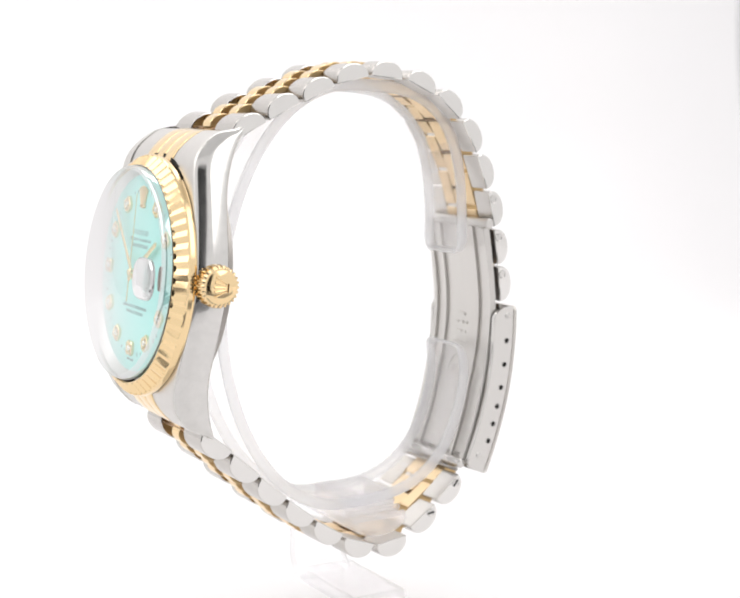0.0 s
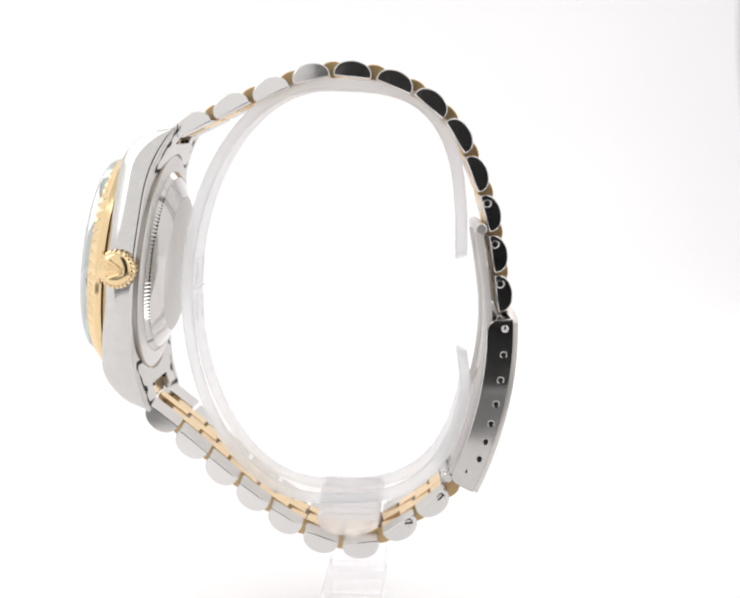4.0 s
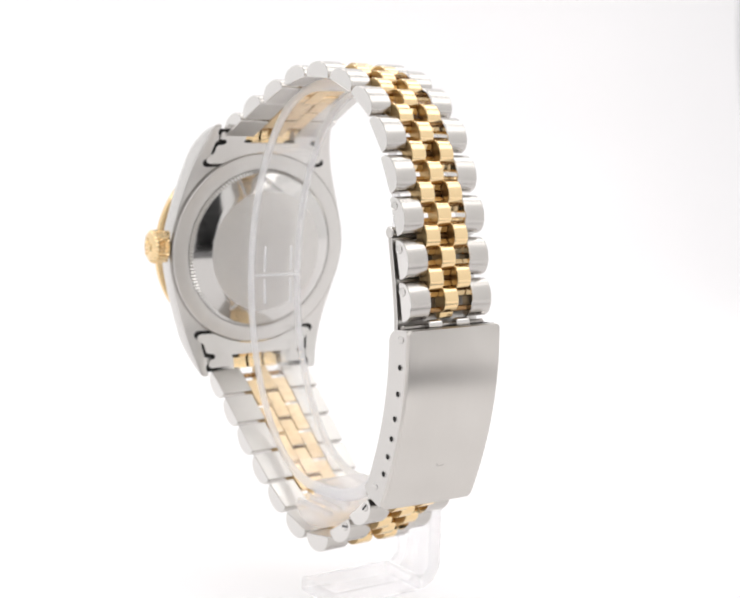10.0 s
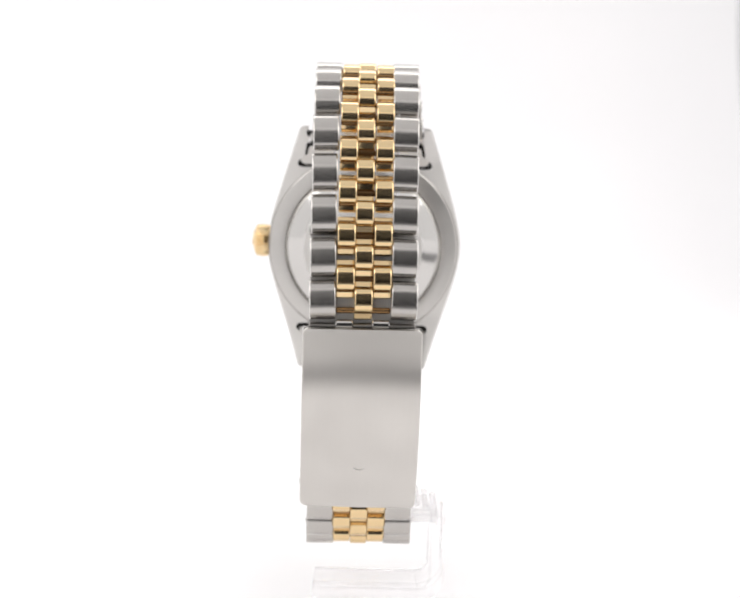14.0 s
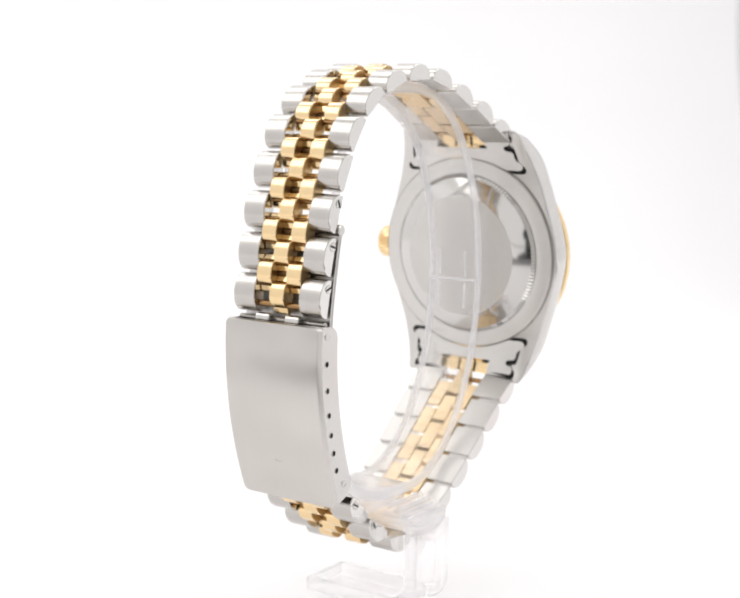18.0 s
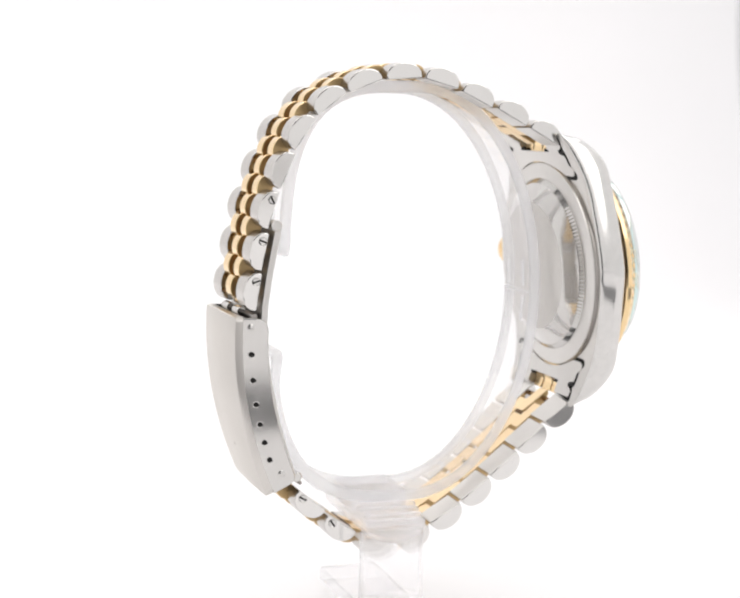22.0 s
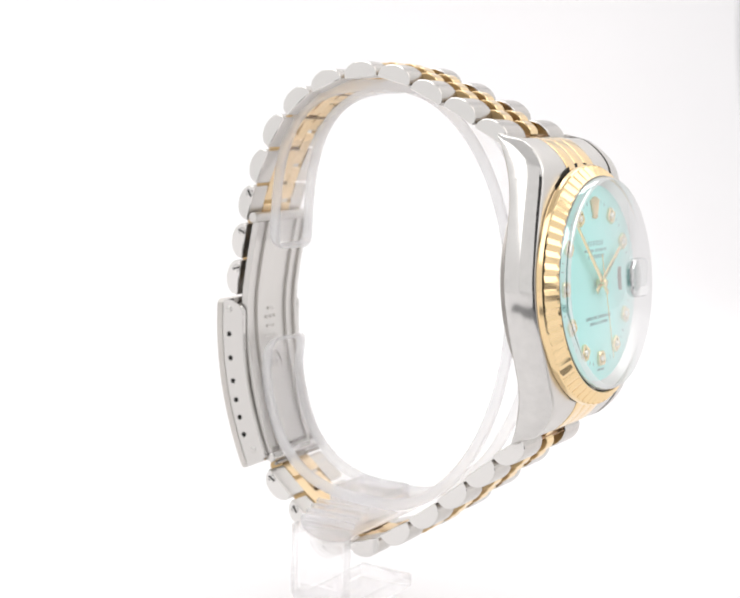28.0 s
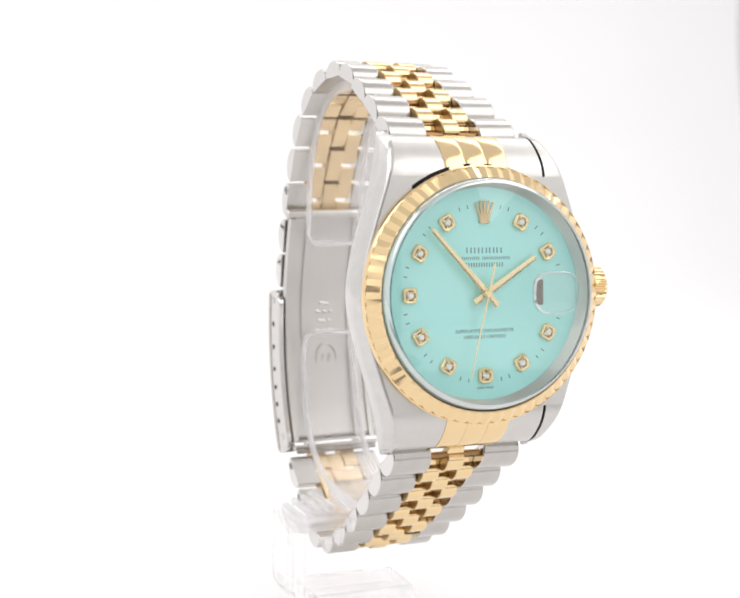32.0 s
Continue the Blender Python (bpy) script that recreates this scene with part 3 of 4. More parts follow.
def build_end_links():
    for s in (1, -1):
        def section(u, xs, lift):
            f, b = front(u) + lift, back(u) + 0.3
            return [(xs[0], s * u, f), (xs[1], s * u, f), (xs[1], s * u, b), (xs[0], s * u, b)]
        us = [15.58, 16.0, 16.6, 17.2, 17.8, 18.4, 19.0, 19.5, 20.0, 20.3, 20.6, 20.9, 21.1, 21.2]
        bm = bmesh.new()
        for xs in ((-10.25, -4.78), (4.78, 9.72)):
            loft(bm, [section(u, xs, -0.16 - (0.3 if u > 21.15 else 0)) for u in us])
        end = part("end_link", bm, steel_satin, watch, CASE, "steel end link fitted between the lugs", 50)
        bm = bmesh.new()
        rim = plate_outline(0.0)
        loft(bm, [[(x, s * u, back(u) + 0.25) for x, u in rim], [(x, s * u, back(u) - 0.10) for x, u in rim]])
        part("back_plate", bm, steel_satin, end, label="steel plate with hooked corners", angle=25)
        bm = bmesh.new()
        rim = plate_outline(0.6)
        loft(bm, [[(x, s * u, back(u) + 0.2) for x, u in rim], [(x, s * u, back(u) - 0.03) for x, u in rim]])
        part("spring_bar_notch", bm, black_gap, end, label="dark wavy notch round the plate", angle=25)
        for x in (-4.3, 4.3):
            bm = bmesh.new()
            box(bm, x - 0.75, x + 0.75, min(s * 18.85, s * 19.35), max(s * 18.85, s * 19.35), back(19.1) - 0.12, back(19.1) + 0.3, 0.1)
            part("slot", bm, black_gap, end, label="dark slot beside the gold pieces")
        us = [15.2, 15.8, 16.4, 17.0, 17.6, 18.2, 18.8, 19.4, 19.9, 20.3, 20.6, 20.9, 21.1, 21.3, 21.4]
        for x in (-3.18, 0.0, 3.18):
            bm = bmesh.new()
            def crowned(u):
                f = front(u) - (0.3 if u > 21.35 else 0.0)
                b = back(u) + (0.3 if u < 18.9 else 0.55 + 0.55 * min((u - 18.9) / 1.2, 1.0))
                low = 1.575 if u < 18.9 else 1.36
                top = [(x + 1.575 * math.sin(radians(k)), s * u, f + 0.14 * (math.cos(radians(k)) - 0.6)) for k in (-90, -75, -55, -30, 0, 30, 55, 75, 90)]
                return top + [(x + low, s * u, b), (x - low, s * u, b)]
            loft(bm, [crowned(u) for u in us])
            part("gold_centre", bm, gold_polished, end, label="polished gold centre piece")


build_end_links()

# bracelet rows: chord middle (y, z) and slope of each row, from the upper lugs round to the clasp, then from the lower lugs
TOP_ROWS = [(-25.83, -2.4, 27.6), (-20.28, 0.52, 27.6), (-14.42, 3.07, 25.0), (-8.61, 5.36, 14.0), (-2.63, 5.95, -4.6), (3.49, 4.7, -21.9),
            (8.79, 1.9, -39.0), (12.89, -2.61, -57.0), (15.55, -8.14, -66.4), (17.69, -13.95, -73.0), (18.92, -20.04, -79.0), (19.85, -26.04, -81.5)]
LOW_ROWS = [(-30.42, -46.24, 143.0), (-25.68, -50.23, 140.8), (-20.99, -54.25, 141.0), (-16.11, -58.16, 143.5), (-11.07, -61.71, 149.0),
            (-5.6, -64.57, 161.0), (0.2, -65.31, 187.2), (5.84, -62.27, 213.0), (10.68, -58.26, 219.5)]
CHORD, RISE, GOLD_W = 5.7, 2.45, 2.64
WIDTHS = [19.3, 18.5, 17.55, 16.65, 16.05, 15.8, 15.65, 15.55, 15.5, 15.5, 15.55, 15.6]


def twist(y):
    """The bracelet turns a little about the upright towards the clasp."""
    return 2.8 * min(max((y + 28) / 48.0, 0), 1)


def row_pose(y, z, slope, x=0.0):
    a = radians(slope)
    t, up = (math.cos(a), math.sin(a)), (-math.sin(a), math.cos(a))
    basis = Matrix(((1, 0, 0, 0), (0, t[0], up[0], 0), (0, t[1], up[1], 0), (0, 0, 0, 1)))
    return Matrix.Translation((MID * MM, y * MM, z * MM)) @ Matrix.Rotation(radians(twist(y)), 4, "Z") @ basis @ Matrix.Translation((x * MM, 0, 0))


def link_mesh(name, width, mats, chord=CHORD, rise=RISE, crest=None):
    """A bar, flat inside and half-round outside, with eased ends; crest: width of the half-round where it is narrower than the flat."""
    def ring(x, d):
        h = chord / 2 - d
        if crest:
            c = crest / 2 - d
            top = rise - d
            pts = [(x, h, 0.35), (x, h - 0.15, 0.75)]
            for k in range(13):
                a = math.pi * k / 12
                pts.append((x, c * math.cos(a), 1.15 + (top - 1.15) * math.sin(a) ** 0.8 if 0 < k < 12 else 1.15))
            pts += [(x, -h + 0.15, 0.75), (x, -h, 0.35)]
        else:
            pts = []
            for k in range(15):
                a = math.pi * k / 14
                pts.append((x, h * math.cos(a), 0.45 + (rise - 0.45 - d) * math.sin(a) ** 0.92 if 0 < k < 14 else 0.45))
        pts.append((x, -h, 0.12 + d))
        pts.append((x, -h + 0.15, 0.0 + d))
        pts.append((x, h - 0.15, 0.0 + d))
        pts.append((x, h, 0.12 + d))
        return pts
    w = width / 2
    bm = bmesh.new()
    loft(bm, [ring(-w, 0.16), ring(-w + 0.05, 0.05), ring(-w + 0.18, 0), ring(w - 0.18, 0), ring(w - 0.05, 0.05), ring(w, 0.16)])
    me = finish(name, bm, mats, 20)
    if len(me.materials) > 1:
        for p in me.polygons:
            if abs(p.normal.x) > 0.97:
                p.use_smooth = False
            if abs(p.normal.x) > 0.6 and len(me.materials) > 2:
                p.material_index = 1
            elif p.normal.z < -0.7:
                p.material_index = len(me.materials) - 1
    return me


def screw_mesh():
    bm = bmesh.new()
    turned(bm, [(0, 0.05), (0.50, 0.05), (0.56, 0.10), (0.68, 0.08), (0.72, -0.2)], 20)
    return finish("screw", bm, steel_polished, 15)


def slot_mesh():
    bm = bmesh.new()
    box(bm, -0.66, 0.66, -0.13, 0.13, 0.03, 0.13, 0.05)
    return finish("slot", bm, black_gap)


def bracelet(rows, rise, out, sag, screws, half_before, half_after):
    """out: how far the row stands off its line; sag: how much more it does at the lugs."""
    offs = [out + sag * max(0.0, 1 - i / 5.5) for i in range(len(rows))]
    rows = [(y - d * math.sin(radians(a)), z + d * math.cos(radians(a)), a) for (y, z, a), d in zip(rows, offs)]
    along = 1 if rows[0][1] > -40 else -1     # the band narrows towards the clasp
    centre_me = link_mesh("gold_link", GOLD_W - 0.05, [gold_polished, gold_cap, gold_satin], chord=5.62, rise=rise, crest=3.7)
    screw_me, slot_me = screw_mesh(), slot_mesh()
    for i, (y, z, sl) in enumerate(rows):
        full = WIDTHS[i] if along > 0 else 19.4 - 0.43 * i
        w = (full - 3 * GOLD_W) / 2
        outer_me = link_mesh("steel_link", w - 0.06, [steel_brushed, steel_cap, steel_satin], rise=rise)
        aside = 0.2 * math.sin(math.pi * i / 11) if along > 0 else 0.0
        for s in (-1, 1):
            ob = place("steel_link", outer_me, watch, row_pose(y, z, sl, aside + s * (1.5 * GOLD_W + w / 2)) @ Matrix.Rotation(radians(1.6 * s * along), 4, "Z"), "brushed steel outer link with polished end")
            if i in screws:
                m = Matrix.Translation((s * (w / 2 - 0.02) * MM, -1.5 * MM, 0.75 * MM)) @ Matrix.Rotation(radians(90 * s), 4, "Y")
                pin = place("screw", screw_me, ob, m, "small polished pin end")
                if s < 0 or rows[0][1] < -40:
                    place("slot", slot_me, pin, Matrix.Rotation(radians(35 * i), 4, "Z"), "fine dark screw slot")
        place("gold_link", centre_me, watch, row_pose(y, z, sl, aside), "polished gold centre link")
    halves = [((a[0] + b[0]) / 2, (a[1] + b[1]) / 2, (a[2] + b[2]) / 2, abs(a[2] - b[2])) for a, b in zip(rows, rows[1:])]
    for before, k, d in ((half_before, 0, -1), (half_after, -1, 1)):
        if before:
            y, z, sl = rows[k]
            step = 5.9 / 2 * d * before
            a = radians(sl)
            halves.append((y + step * math.cos(a), z + step * math.sin(a), sl, 0))
    bm = bmesh.new()
    rod(bm, (-1.5 * GOLD_W + 0.1, 0, 1.0), (1.5 * GOLD_W - 0.1, 0, 1.0), 0.45, 12)
    core_me = finish("hinge_core", bm, bronze_core)
    for y, z, sl in rows:
        for d in (-1.5, 1.5):
            place("hinge_core", core_me, watch, row_pose(y, z, sl) @ Matrix.Translation((0, d * MM, 0)), "brown hinge pin inside the links")
    # added dark rods give the open slots their shade
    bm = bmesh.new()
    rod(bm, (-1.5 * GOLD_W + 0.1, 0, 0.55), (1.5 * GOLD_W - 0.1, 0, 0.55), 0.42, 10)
    slot_shade_me = finish("slot_shade", bm, slot_shade_brown)
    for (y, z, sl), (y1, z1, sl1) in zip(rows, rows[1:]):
        place("slot_shade", slot_shade_me, watch, row_pose((y + y1) / 2, (z + z1) / 2, (sl + sl1) / 2), "dark brown rod added for the shade between gold links")
    for y, z, sl, bend in halves:
        lift = 6.0 / 4 * math.tan(radians(bend) / 4) * 2
        a = radians(sl)
        y, z = y - math.sin(a) * lift, z + math.cos(a) * lift
        for s in (-1, 1):
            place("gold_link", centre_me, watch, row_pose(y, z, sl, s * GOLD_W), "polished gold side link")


bracelet(TOP_ROWS, 2.5, 0.1, 0.0, (9, 10, 11), 0, 0)
bracelet(LOW_ROWS, 2.7, 0.35, -0.5, (7, 8), 0, -1)


# ---------------------------------------------------------------- folding clasp
def clasp_path(s):
    """Outer line of the clasp cover: z in mm to y."""
    return 23.6 - 0.0092 * (-s - 33.0) ** 2


def clasp_frame(z):
    """Point on the cover's outer line and the outward direction."""
    slope = 0.0184 * (-z - 33.0)
    n = Vector((1.0, -slope)).normalized()
    return Vector((clasp_path(z), z)), n


def build_clasp():
    turn = Matrix.Translation((MID * MM, 21.4 * MM, 0)) @ Matrix.Rotation(radians(2.8), 4, "Z") @ Matrix.Translation((0, -21.4 * MM, 0))
    zs = [-29.7, -29.8, -30.0, -30.3, -30.7, -31.2, -31.7] + [-31.7 - 24.2 * k / 18 for k in range(1, 18)] + [-56.0, -56.4, -56.75, -57.0, -57.15, -57.25]
    bm = bmesh.new()
    rings = []
    for z in zs:
        p, n = clasp_frame(z)
        sh = 0.25 if z in (zs[0], zs[-1]) else 0.0
        d_end = min(zs[0] - z, z - zs[-1])
        w = 8.55 - (0.8 - math.sqrt(max(0.64 - (0.8 - d_end) ** 2, 0.0)) if d_end < 0.8 else 0.0)
        ring = []
        for x, d in ((-w, 0.95), (-w, 0.35), (-w + 0.12, 0.12), (-w + 0.4, 0.0), (0, -0.12), (w - 0.4, 0.0), (w - 0.12, 0.12), (w, 0.35), (w, 0.95)):
            lean = 0.1 - 0.25 * x / 8.55 if d < 0.9 else 0.0      # the cover sits a little askew on its side plates
            q = p - n * (d + sh - lean)
            ring.append((x, q.x, q.y))
        rings.append(ring)
    loft(bm, rings)
    me = finish("clasp_cover", bm, steel_across, 30)
    grain = me.uv_layers.new(name="grain")
    for loop in me.loops:
        co = me.vertices[loop.vertex_index].co
        grain.data[loop.index].uv = (co.x * 40, co.z * 40)
    cover = place("clasp_cover", me, watch, turn, "brushed steel folding clasp cover")
    # worn emblem stamped low on the cover
    p, n = clasp_frame(-50.6)
    bm = bmesh.new()
    loft(bm, [[(0.75 * math.cos(a) * r, p.x + 0.20 + h, -50.6 + 0.33 * math.sin(a) * r) for a in [2 * math.pi * k / 24 for k in range(24)]] for r, h in ((1.0, -0.1), (1.0, 0.02), (0.82, 0.03), (0.78, -0.06))], caps=False)
    part("stamp", bm, steel_polished, cover, label="small worn oval stamp")

    # side plates
    for s in (-1, 1):
        bm = bmesh.new()
        rings = []
        for z in zs:
            p, n = clasp_frame(z)
            cut = 0.0
            for r, d in ((2.0, zs[0] - z), (1.3, z - zs[-1])):
                if d < r:
                    cut = r - math.sqrt(max(r * r - (r - d) ** 2, 0.0))
            a, b = p - n * 0.97, p - n * (5.0 - cut)
            x0, x1 = s * 7.75, s * 8.5
            rings.append([(x0, a.x, a.y), (x1 - s * 0.05, a.x, a.y), (x1 + s * 0.05, b.x + 0.15, b.y), (x1 - s * 0.1, b.x, b.y), (x0, b.x, b.y)])
        loft(bm, rings)
        plate = part("side_plate", bm, steel_polished, cover, label="polished steel side plate with adjustment holes")
        for z in (-35.27, -39.2, -42.93, -46.0, -48.82, -51.57):
            p, n = clasp_frame(z)
            y = p.x - 2.25
            bm = bmesh.new()
            loft(bm, [[(s * xx, y + r * math.cos(a), z + r * math.sin(a)) for a in [2 * math.pi * k / 20 for k in range(20)]] for xx, r in ((8.45, 0.58), (8.53, 0.56), (8.50, 0.42), (8.515, 0.40), (8.515, 0.2))])
            me = finish("hole", bm, [black_gap, steel_polished], 20)
            for p in me.polygons:
                q = p.center / MM
                if math.hypot(q.y - y, q.z - z) > 0.45:
                    p.material_index = 1
            place("hole", me, cover, None, "dark adjustment hole with bright edge")
        for y, z in ((21.4, -31.25), (16.25, -53.9)):
            bm = bmesh.new()
            turned(bm, [(0, 0.16), (0.42, 0.14), (0.58, 0.04), (0.58, -0.1)], 20)
            place("rivet", finish("rivet", bm, steel_polished), cover, Matrix.Translation((s * 8.5 * MM, y * MM, z * MM)) @ Matrix.Rotation(radians(90 * s), 4, "Y"), "small polished rivet")

    # inner folding blade with two rails
    path = [(17.5, -16.8), (18.1, -20), (18.8, -24), (19.35, -28), (19.5, -31), (19.4, -34), (19.1, -37), (18.6, -40)] + [(clasp_path(z) - 4.8, z) for z in (-43, -46, -49, -52, -54.5)]
    def strip(bm, x0, x1, off, th):
        rings = []
        for i, (y, z) in enumerate(path):
            y0, z0 = path[max(i - 1, 0)]
            y1, z1 = path[min(i + 1, len(path) - 1)]
            t = Vector((y1 - y0, z1 - z0)).normalized()
            n = Vector((-t.y, t.x))
            a, b = Vector((y, z)) - n * off, Vector((y, z)) - n * (off + th)
            rings.append([(x0, a.x, a.y), (x1, a.x, a.y), (x1 - 0.1, b.x, b.y), (x0 + 0.1, b.x, b.y)])
        loft(bm, rings)
    bm = bmesh.new()
    strip(bm, -7.6, 7.6, 0.0, 0.6)
    blade = part("folding_blade", bm, steel_satin, watch, turn, "satin steel folding blade")
    for x0, x1 in ((-7.55, -6.5), (6.5, 7.55), (-4.6, -3.9), (3.9, 4.6)):
        bm = bmesh.new()
        strip(bm, x0, x1, 0.55, 0.45)
        part("blade_rail", bm, steel_satin, blade, label="raised polished rail")
    # worn raised marks on the blade: rows of short bars, and an oval with bars in it
    bm = bmesh.new()
    for z, y, bars in ((-31.6, 18.87, ((-0.9, 0.9),)), (-33.0, 18.83, ((-1.6, -0.7), (-0.3, 0.5), (0.9, 1.6))), (-34.6, 18.77, ((-1.2, 0.2), (0.6, 1.3))), (-36.2, 18.66, ((-1.8, -0.8), (-0.4, 0.3), (0.7, 1.8)))):
        for x0, x1 in bars:
            rod(bm, (x0 - 0.2, y + 0.08, z), (x1 - 0.2, y + 0.08, z - 0.15), 0.3, 8)
    part("stamp", bm, steel_satin, blade, label="worn raised marks pressed in the blade")
    bm = bmesh.new()
    ring = [(-0.1 + 1.9 * math.cos(2 * math.pi * k / 28), 2.3 * math.sin(2 * math.pi * k / 28)) for k in range(29)]
    for (x0, z0), (x1, z1) in zip(ring, ring[1:]):
        rod(bm, (x0, 17.78 + 0.12 * z0, -40.9 + z0), (x1, 17.78 + 0.12 * z1, -40.9 + z1), 0.17, 6)
    for x in (-0.7, 0.5):
        rod(bm, (x - 0.2, 17.72, -41.6), (x + 0.2, 17.86, -40.3), 0.2, 8)
    part("stamp", bm, steel_satin, blade, label="raised oval pressed in the blade")

    bm = bmesh.new()
    rod(bm, (-8.0, 17.35, -16.2), (8.0, 17.35, -16.2), 0.85, 20)
    hinge = part("hinge_pin", bm, steel_satin, watch, turn, "polished steel hinge barrel")
    bm = bmesh.new()
    rod(bm, (-7.7, 13.4, -54.9), (7.7, 13.4, -54.9), 0.8, 20)
    part("hinge_pin", bm, steel_polished, watch, turn, "polished steel hinge barrel")
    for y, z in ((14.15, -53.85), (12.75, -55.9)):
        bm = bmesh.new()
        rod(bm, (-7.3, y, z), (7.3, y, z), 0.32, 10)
        part("hinge_gap_shade", bm, steel_dark, hinge, label="dark rod for the shaded gap beside the hinge barrel")
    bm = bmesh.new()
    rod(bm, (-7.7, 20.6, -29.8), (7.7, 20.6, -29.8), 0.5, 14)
    bar = part("spring_bar", bm, steel_dark, watch, turn, "steel spring bar darkened for shade")
    for x in (-GOLD_W, GOLD_W):
        bm = bmesh.new()
        rod(bm, (x - 1.25, 21.5, -29.4), (x + 1.25, 21.5, -29.4), 0.75, 16)
        part("knuckle", bm, steel_polished, bar, label="small polished steel knuckle")
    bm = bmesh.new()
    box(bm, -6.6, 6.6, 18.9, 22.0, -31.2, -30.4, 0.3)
    part("clasp_end_wall", bm, steel_dark, watch, turn, "inner end of the clasp darkened for shade")


build_clasp()

# ---------------------------------------------------------------- acrylic stand
stand = tagged(new("watch_stand"), "clear acrylic open-ring watch stand on a bent foot", "stand")


def ring_point(a, grow=0.0):
    """Oval ring, squarer towards the clasp."""
    c, s = math.cos(a), math.sin(a)
    p, ax = 2.0, 21.9
    if c > 0:
        p, ax = (3.6, 22.5) if s > 0 else (3.1, 24.4 - 1.6 * max(0.0, 1.0 - (math.degrees(math.atan2(-s, c)) - 18.0) / 14.0))
    ax += grow
    r = 1.0 / ((abs(c) / ax) ** p + (abs(s) / (33.3 + grow)) ** p) ** (1 / p)
    return Vector((-6.7 + r * c, -27.4 + r * s))


def ring_outline(count=110):
    """Closed outline of the bent strip: x and ring angle, with rounded corners at the open ends."""
    a0, a1, half, r = radians(16), radians(338.8), 4.95, 2.2
    def slot(a):
        return (ring_point(a + 0.01) - ring_point(a - 0.01)).length / 0.02
    g0, g1 = slot(a0), slot(a1)
    lead = r / g0, r / g1
    side = [(half, a0 + lead[0] + (a1 - a0 - lead[0] - lead[1]) * k / count) for k in range(count + 1)]
    end1 = [(half - r + r * math.cos(t), a1 - lead[1] + lead[1] * math.sin(t)) for t in [radians(15 * k) for k in range(1, 7)]]
    end0 = [(half - r + r * math.cos(t), a0 + lead[0] - lead[0] * math.sin(t)) for t in [radians(15 * k) for k in range(1, 7)]]
    one = end0[::-1] + side + end1
    return one + [(-x, a) for x, a in one[::-1]]


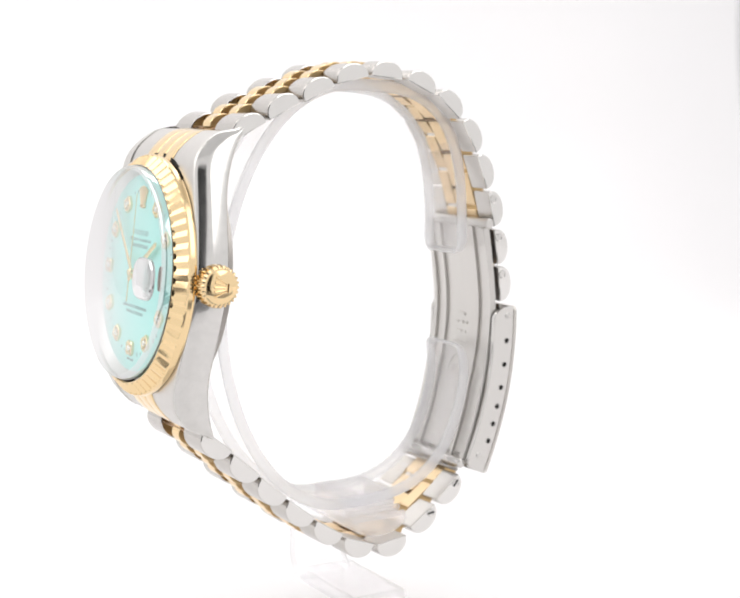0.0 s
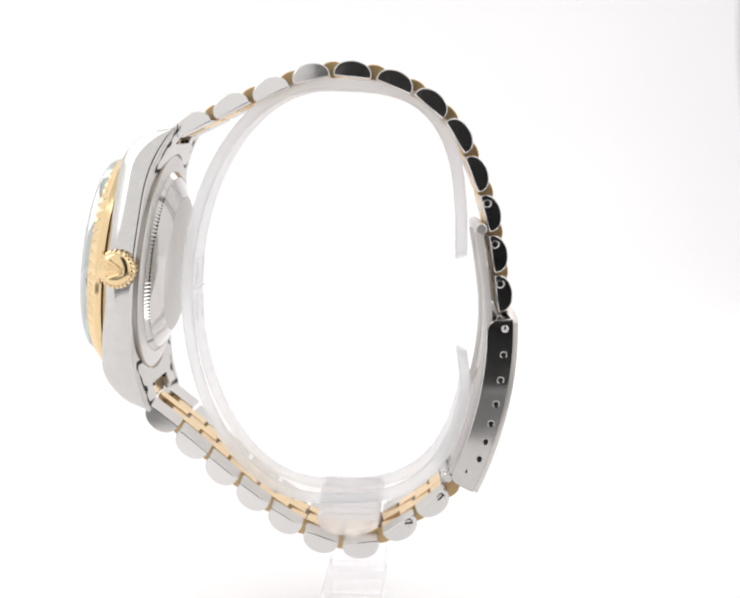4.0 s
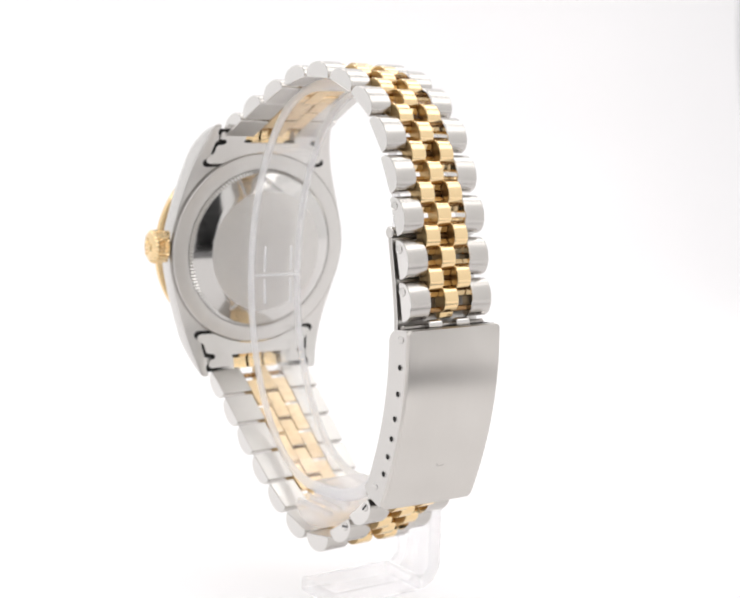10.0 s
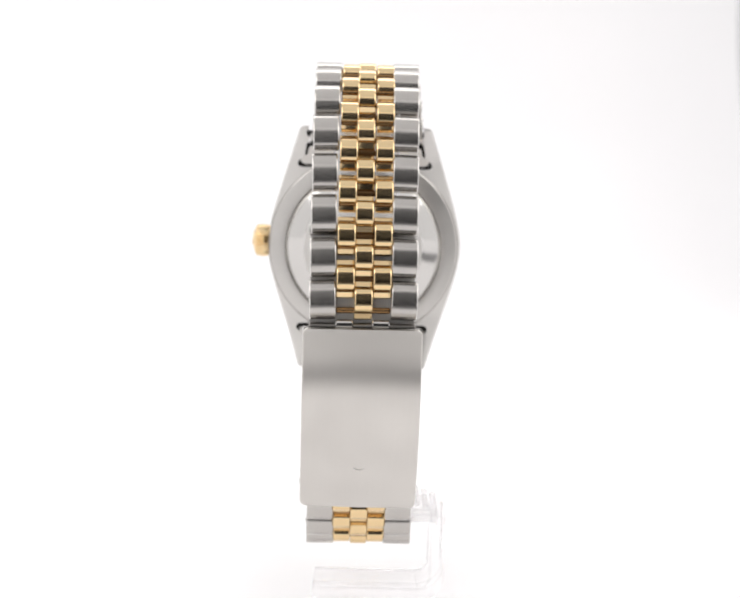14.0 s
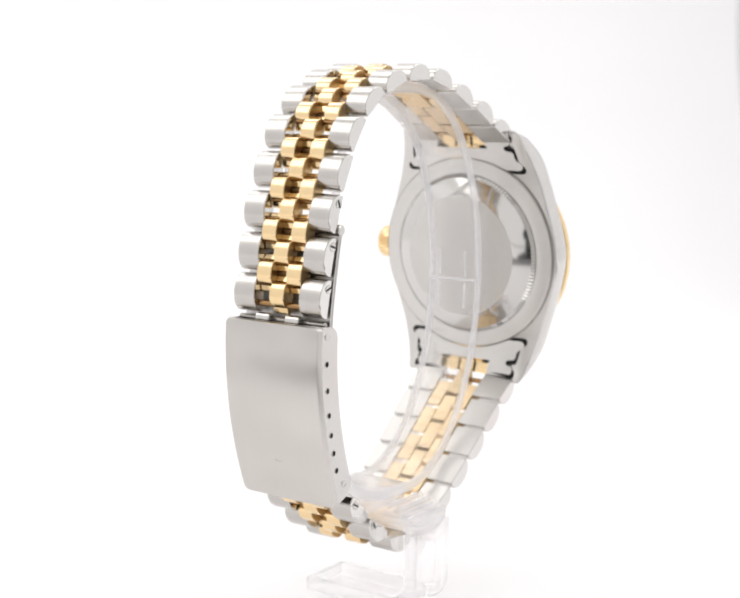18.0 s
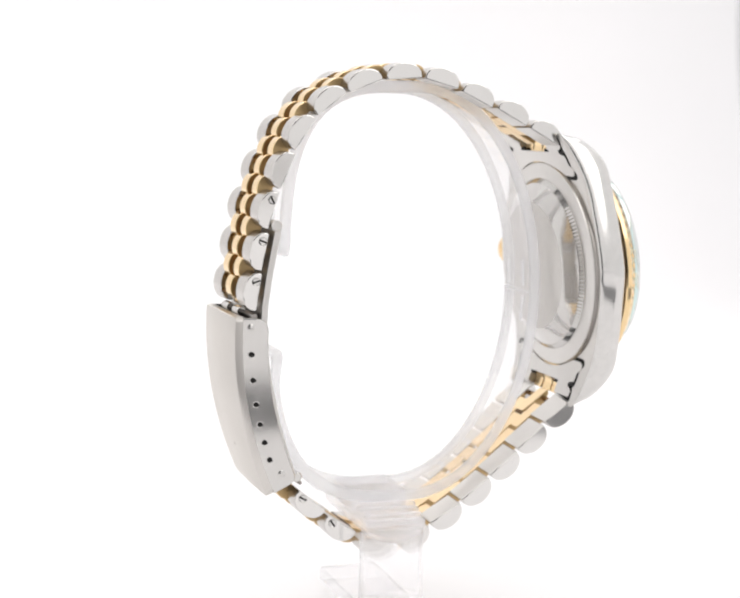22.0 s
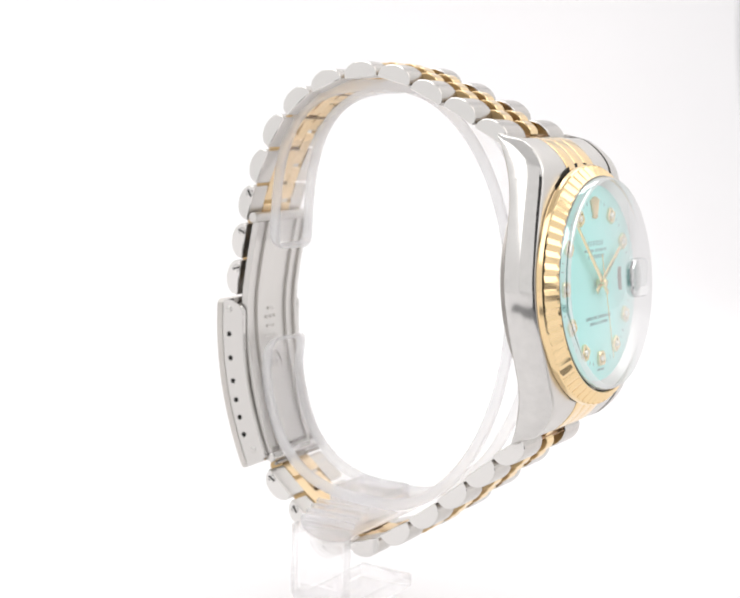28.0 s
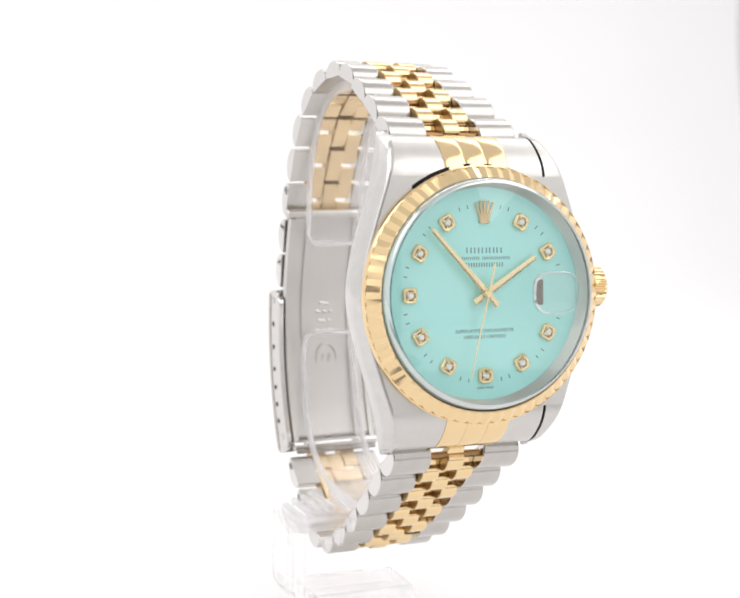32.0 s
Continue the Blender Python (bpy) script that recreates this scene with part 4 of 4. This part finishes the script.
def build_stand():
    outline = ring_outline()
    n = len(outline)

    def inset(d):
        pts = []
        for i, (x, a) in enumerate(outline):
            (xa, aa), (xb, ab) = outline[i - 1], outline[(i + 1) % n]
            g = (ring_point(a + 0.01) - ring_point(a - 0.01)).length / 0.02
            t = Vector((xb - xa, (ab - aa) * g)).normalized()
            pts.append((x - t.y * d, a + t.x * d / g))
        return pts

    def at(x, a, depth):
        v = ring_point(a, -depth)
        return (MID + x, v.x, v.y)
    # clear strip bent into the ring
    wide = inset(0.5)
    half = n // 2
    bm = bmesh.new()
    rings = []
    for k in range(half):
        (xp, a), (xm, am) = wide[k], wide[n - 1 - k]
        rings.append([at(xm, a, 0.0), at(xp, a, 0.0), at(xp, a, 1.72), at(xm, a, 1.72)])
    loft(bm, rings)
    r = part("ring", bm, acrylic, stand, None, "clear acrylic open ring", 50)
    r.visible_shadow = False
    # rounded bead along the whole edge of the strip
    profile = ((0.0, 0.4), (0.1, 0.1), (0.35, -0.02), (0.49, 0.1), (0.49, 1.7), (0.35, 1.82), (0.1, 1.7), (0.0, 1.4))
    loops = [[at(x, a, depth) for x, a in inset(d)] for d, depth in profile]
    bm = bmesh.new()
    loft(bm, [[loop[i] for loop in loops] for i in range(n)], caps=False, cyclic=True)
    k = part("rim", bm, acrylic_edge, r, label="bright clear edge of the ring", angle=60)
    k.visible_shadow = False
    for x0, x1, z0, z1 in ((-4.4, 4.4, 0, 0), (-2.6, -2.6, 1.2, 8.2), (-2.6, -2.6, -8.2, -1.2), (2.6, 2.6, 1.2, 8.2), (2.6, 2.6, -8.2, -1.2)):
        a0, a1 = math.pi - z0 / 33.0, math.pi - z1 / 33.0
        p0, p1 = ring_point(a0, -2.0), ring_point(a1, -2.0)
        bm = bmesh.new()
        rod(bm, (MID + x0, p0.x, p0.y), (MID + x1, p1.x, p1.y), 0.22, 8)
        k = part("mould_line", bm, acrylic_line, r, label="fine raised line in clear acrylic")
        k.visible_shadow = False
    # half-round block under the ring with ribs at both ends
    def dee(x, d):
        pts = [(x, 3.4 - d, -61.9 - d), (x, 3.4 - d, -62.5)]
        for q in range(1, 12):
            t = math.pi * q / 12
            pts.append((x, -1.5 + (4.9 - d) * math.cos(t), -62.5 - (2.45 - d) * math.sin(t)))
        return pts + [(x, -6.4 + d, -62.5), (x, -6.4 + d, -61.9 - d)]
    bm = bmesh.new()
    loft(bm, [dee(-12.4, 0.4), dee(-12.3, 0.12), dee(-12.0, 0), dee(7.9, 0), dee(8.2, 0.12), dee(8.3, 0.4)])
    g = part("grip_block", bm, acrylic_cloudy, stand, None, "clear half-round block with ribs", 40)
    g.visible_shadow = False
    for x, z in ((7.8, -61.8), (6.2, -61.2), (4.6, -60.6), (3.0, -60.0), (-11.8, -61.8), (-10.4, -61.3), (-9.0, -60.8), (-7.6, -60.3)):
        bm = bmesh.new()
        rod(bm, (x, -6.3, z), (x, 3.3, z), 0.5, 12)
        rib = part("rib", bm, acrylic_cloudy, g, label="clear rib")
        rib.visible_shadow = False
    # thick moulded saddle joining the block to the ring floor
    bm = bmesh.new()
    box(bm, MID - 4.9, MID + 4.9, -6.2, 3.2, -61.8, -58.7, 0.5)
    saddle = part("saddle", bm, acrylic_cloudy, g, label="thick clear moulded saddle under the ring", angle=40)
    saddle.visible_shadow = False
    # upright arm bent into the foot
    def bent(name, line, label):
        bm = bmesh.new()
        rings = []
        for (x, z), (nx, nz) in line:
            pts = []
            for y, d in ((-5.6, 0.9), (-5.3, 1.2), (3.9, 1.2), (4.2, 0.9), (4.2, -0.9), (3.9, -1.2), (-5.3, -1.2), (-5.6, -0.9)):
                pts.append((x + nx * d, y, z + nz * d))
            rings.append(pts)
        loft(bm, rings)
        p = part(name, bm, acrylic_faint, stand, None, label, 40)
        p.visible_shadow = False
    arc = [((-9.4 - 3.0 * math.cos(radians(a)), -72.7 - 3.0 * math.sin(radians(a))), (math.cos(radians(a)), math.sin(radians(a)))) for a in (0, 15, 30, 45, 60, 75, 90)]
    bent("arm", [((-12.4, -62.8), (1, 0)), ((-12.4, -68.0), (1, 0))] + arc, "clear upright plate with bent end")
    bent("foot", [((-9.38, -75.7), (0, 1)), ((0.0, -75.7), (0, 1)), ((7.3, -75.7), (0, 1)), ((7.5, -75.7), (0, 0.8))], "clear foot plate")


build_stand()


# ---------------------------------------------------------------- what moves
def motions():
    rows = [(float(t), pose(0, 0, GROUND * MM, 0, 0, SPIN_START + SPIN_RATE * t)) for t in range(33)]
    walk(watch, rows)
    walk(stand, rows)
    seconds = [(float(t), CASE @ Matrix.Rotation(radians(-(2 + 6 * t)), 4, "Z")) for t in range(0, 33, 2)]
    walk(second_hand, seconds)


motions()
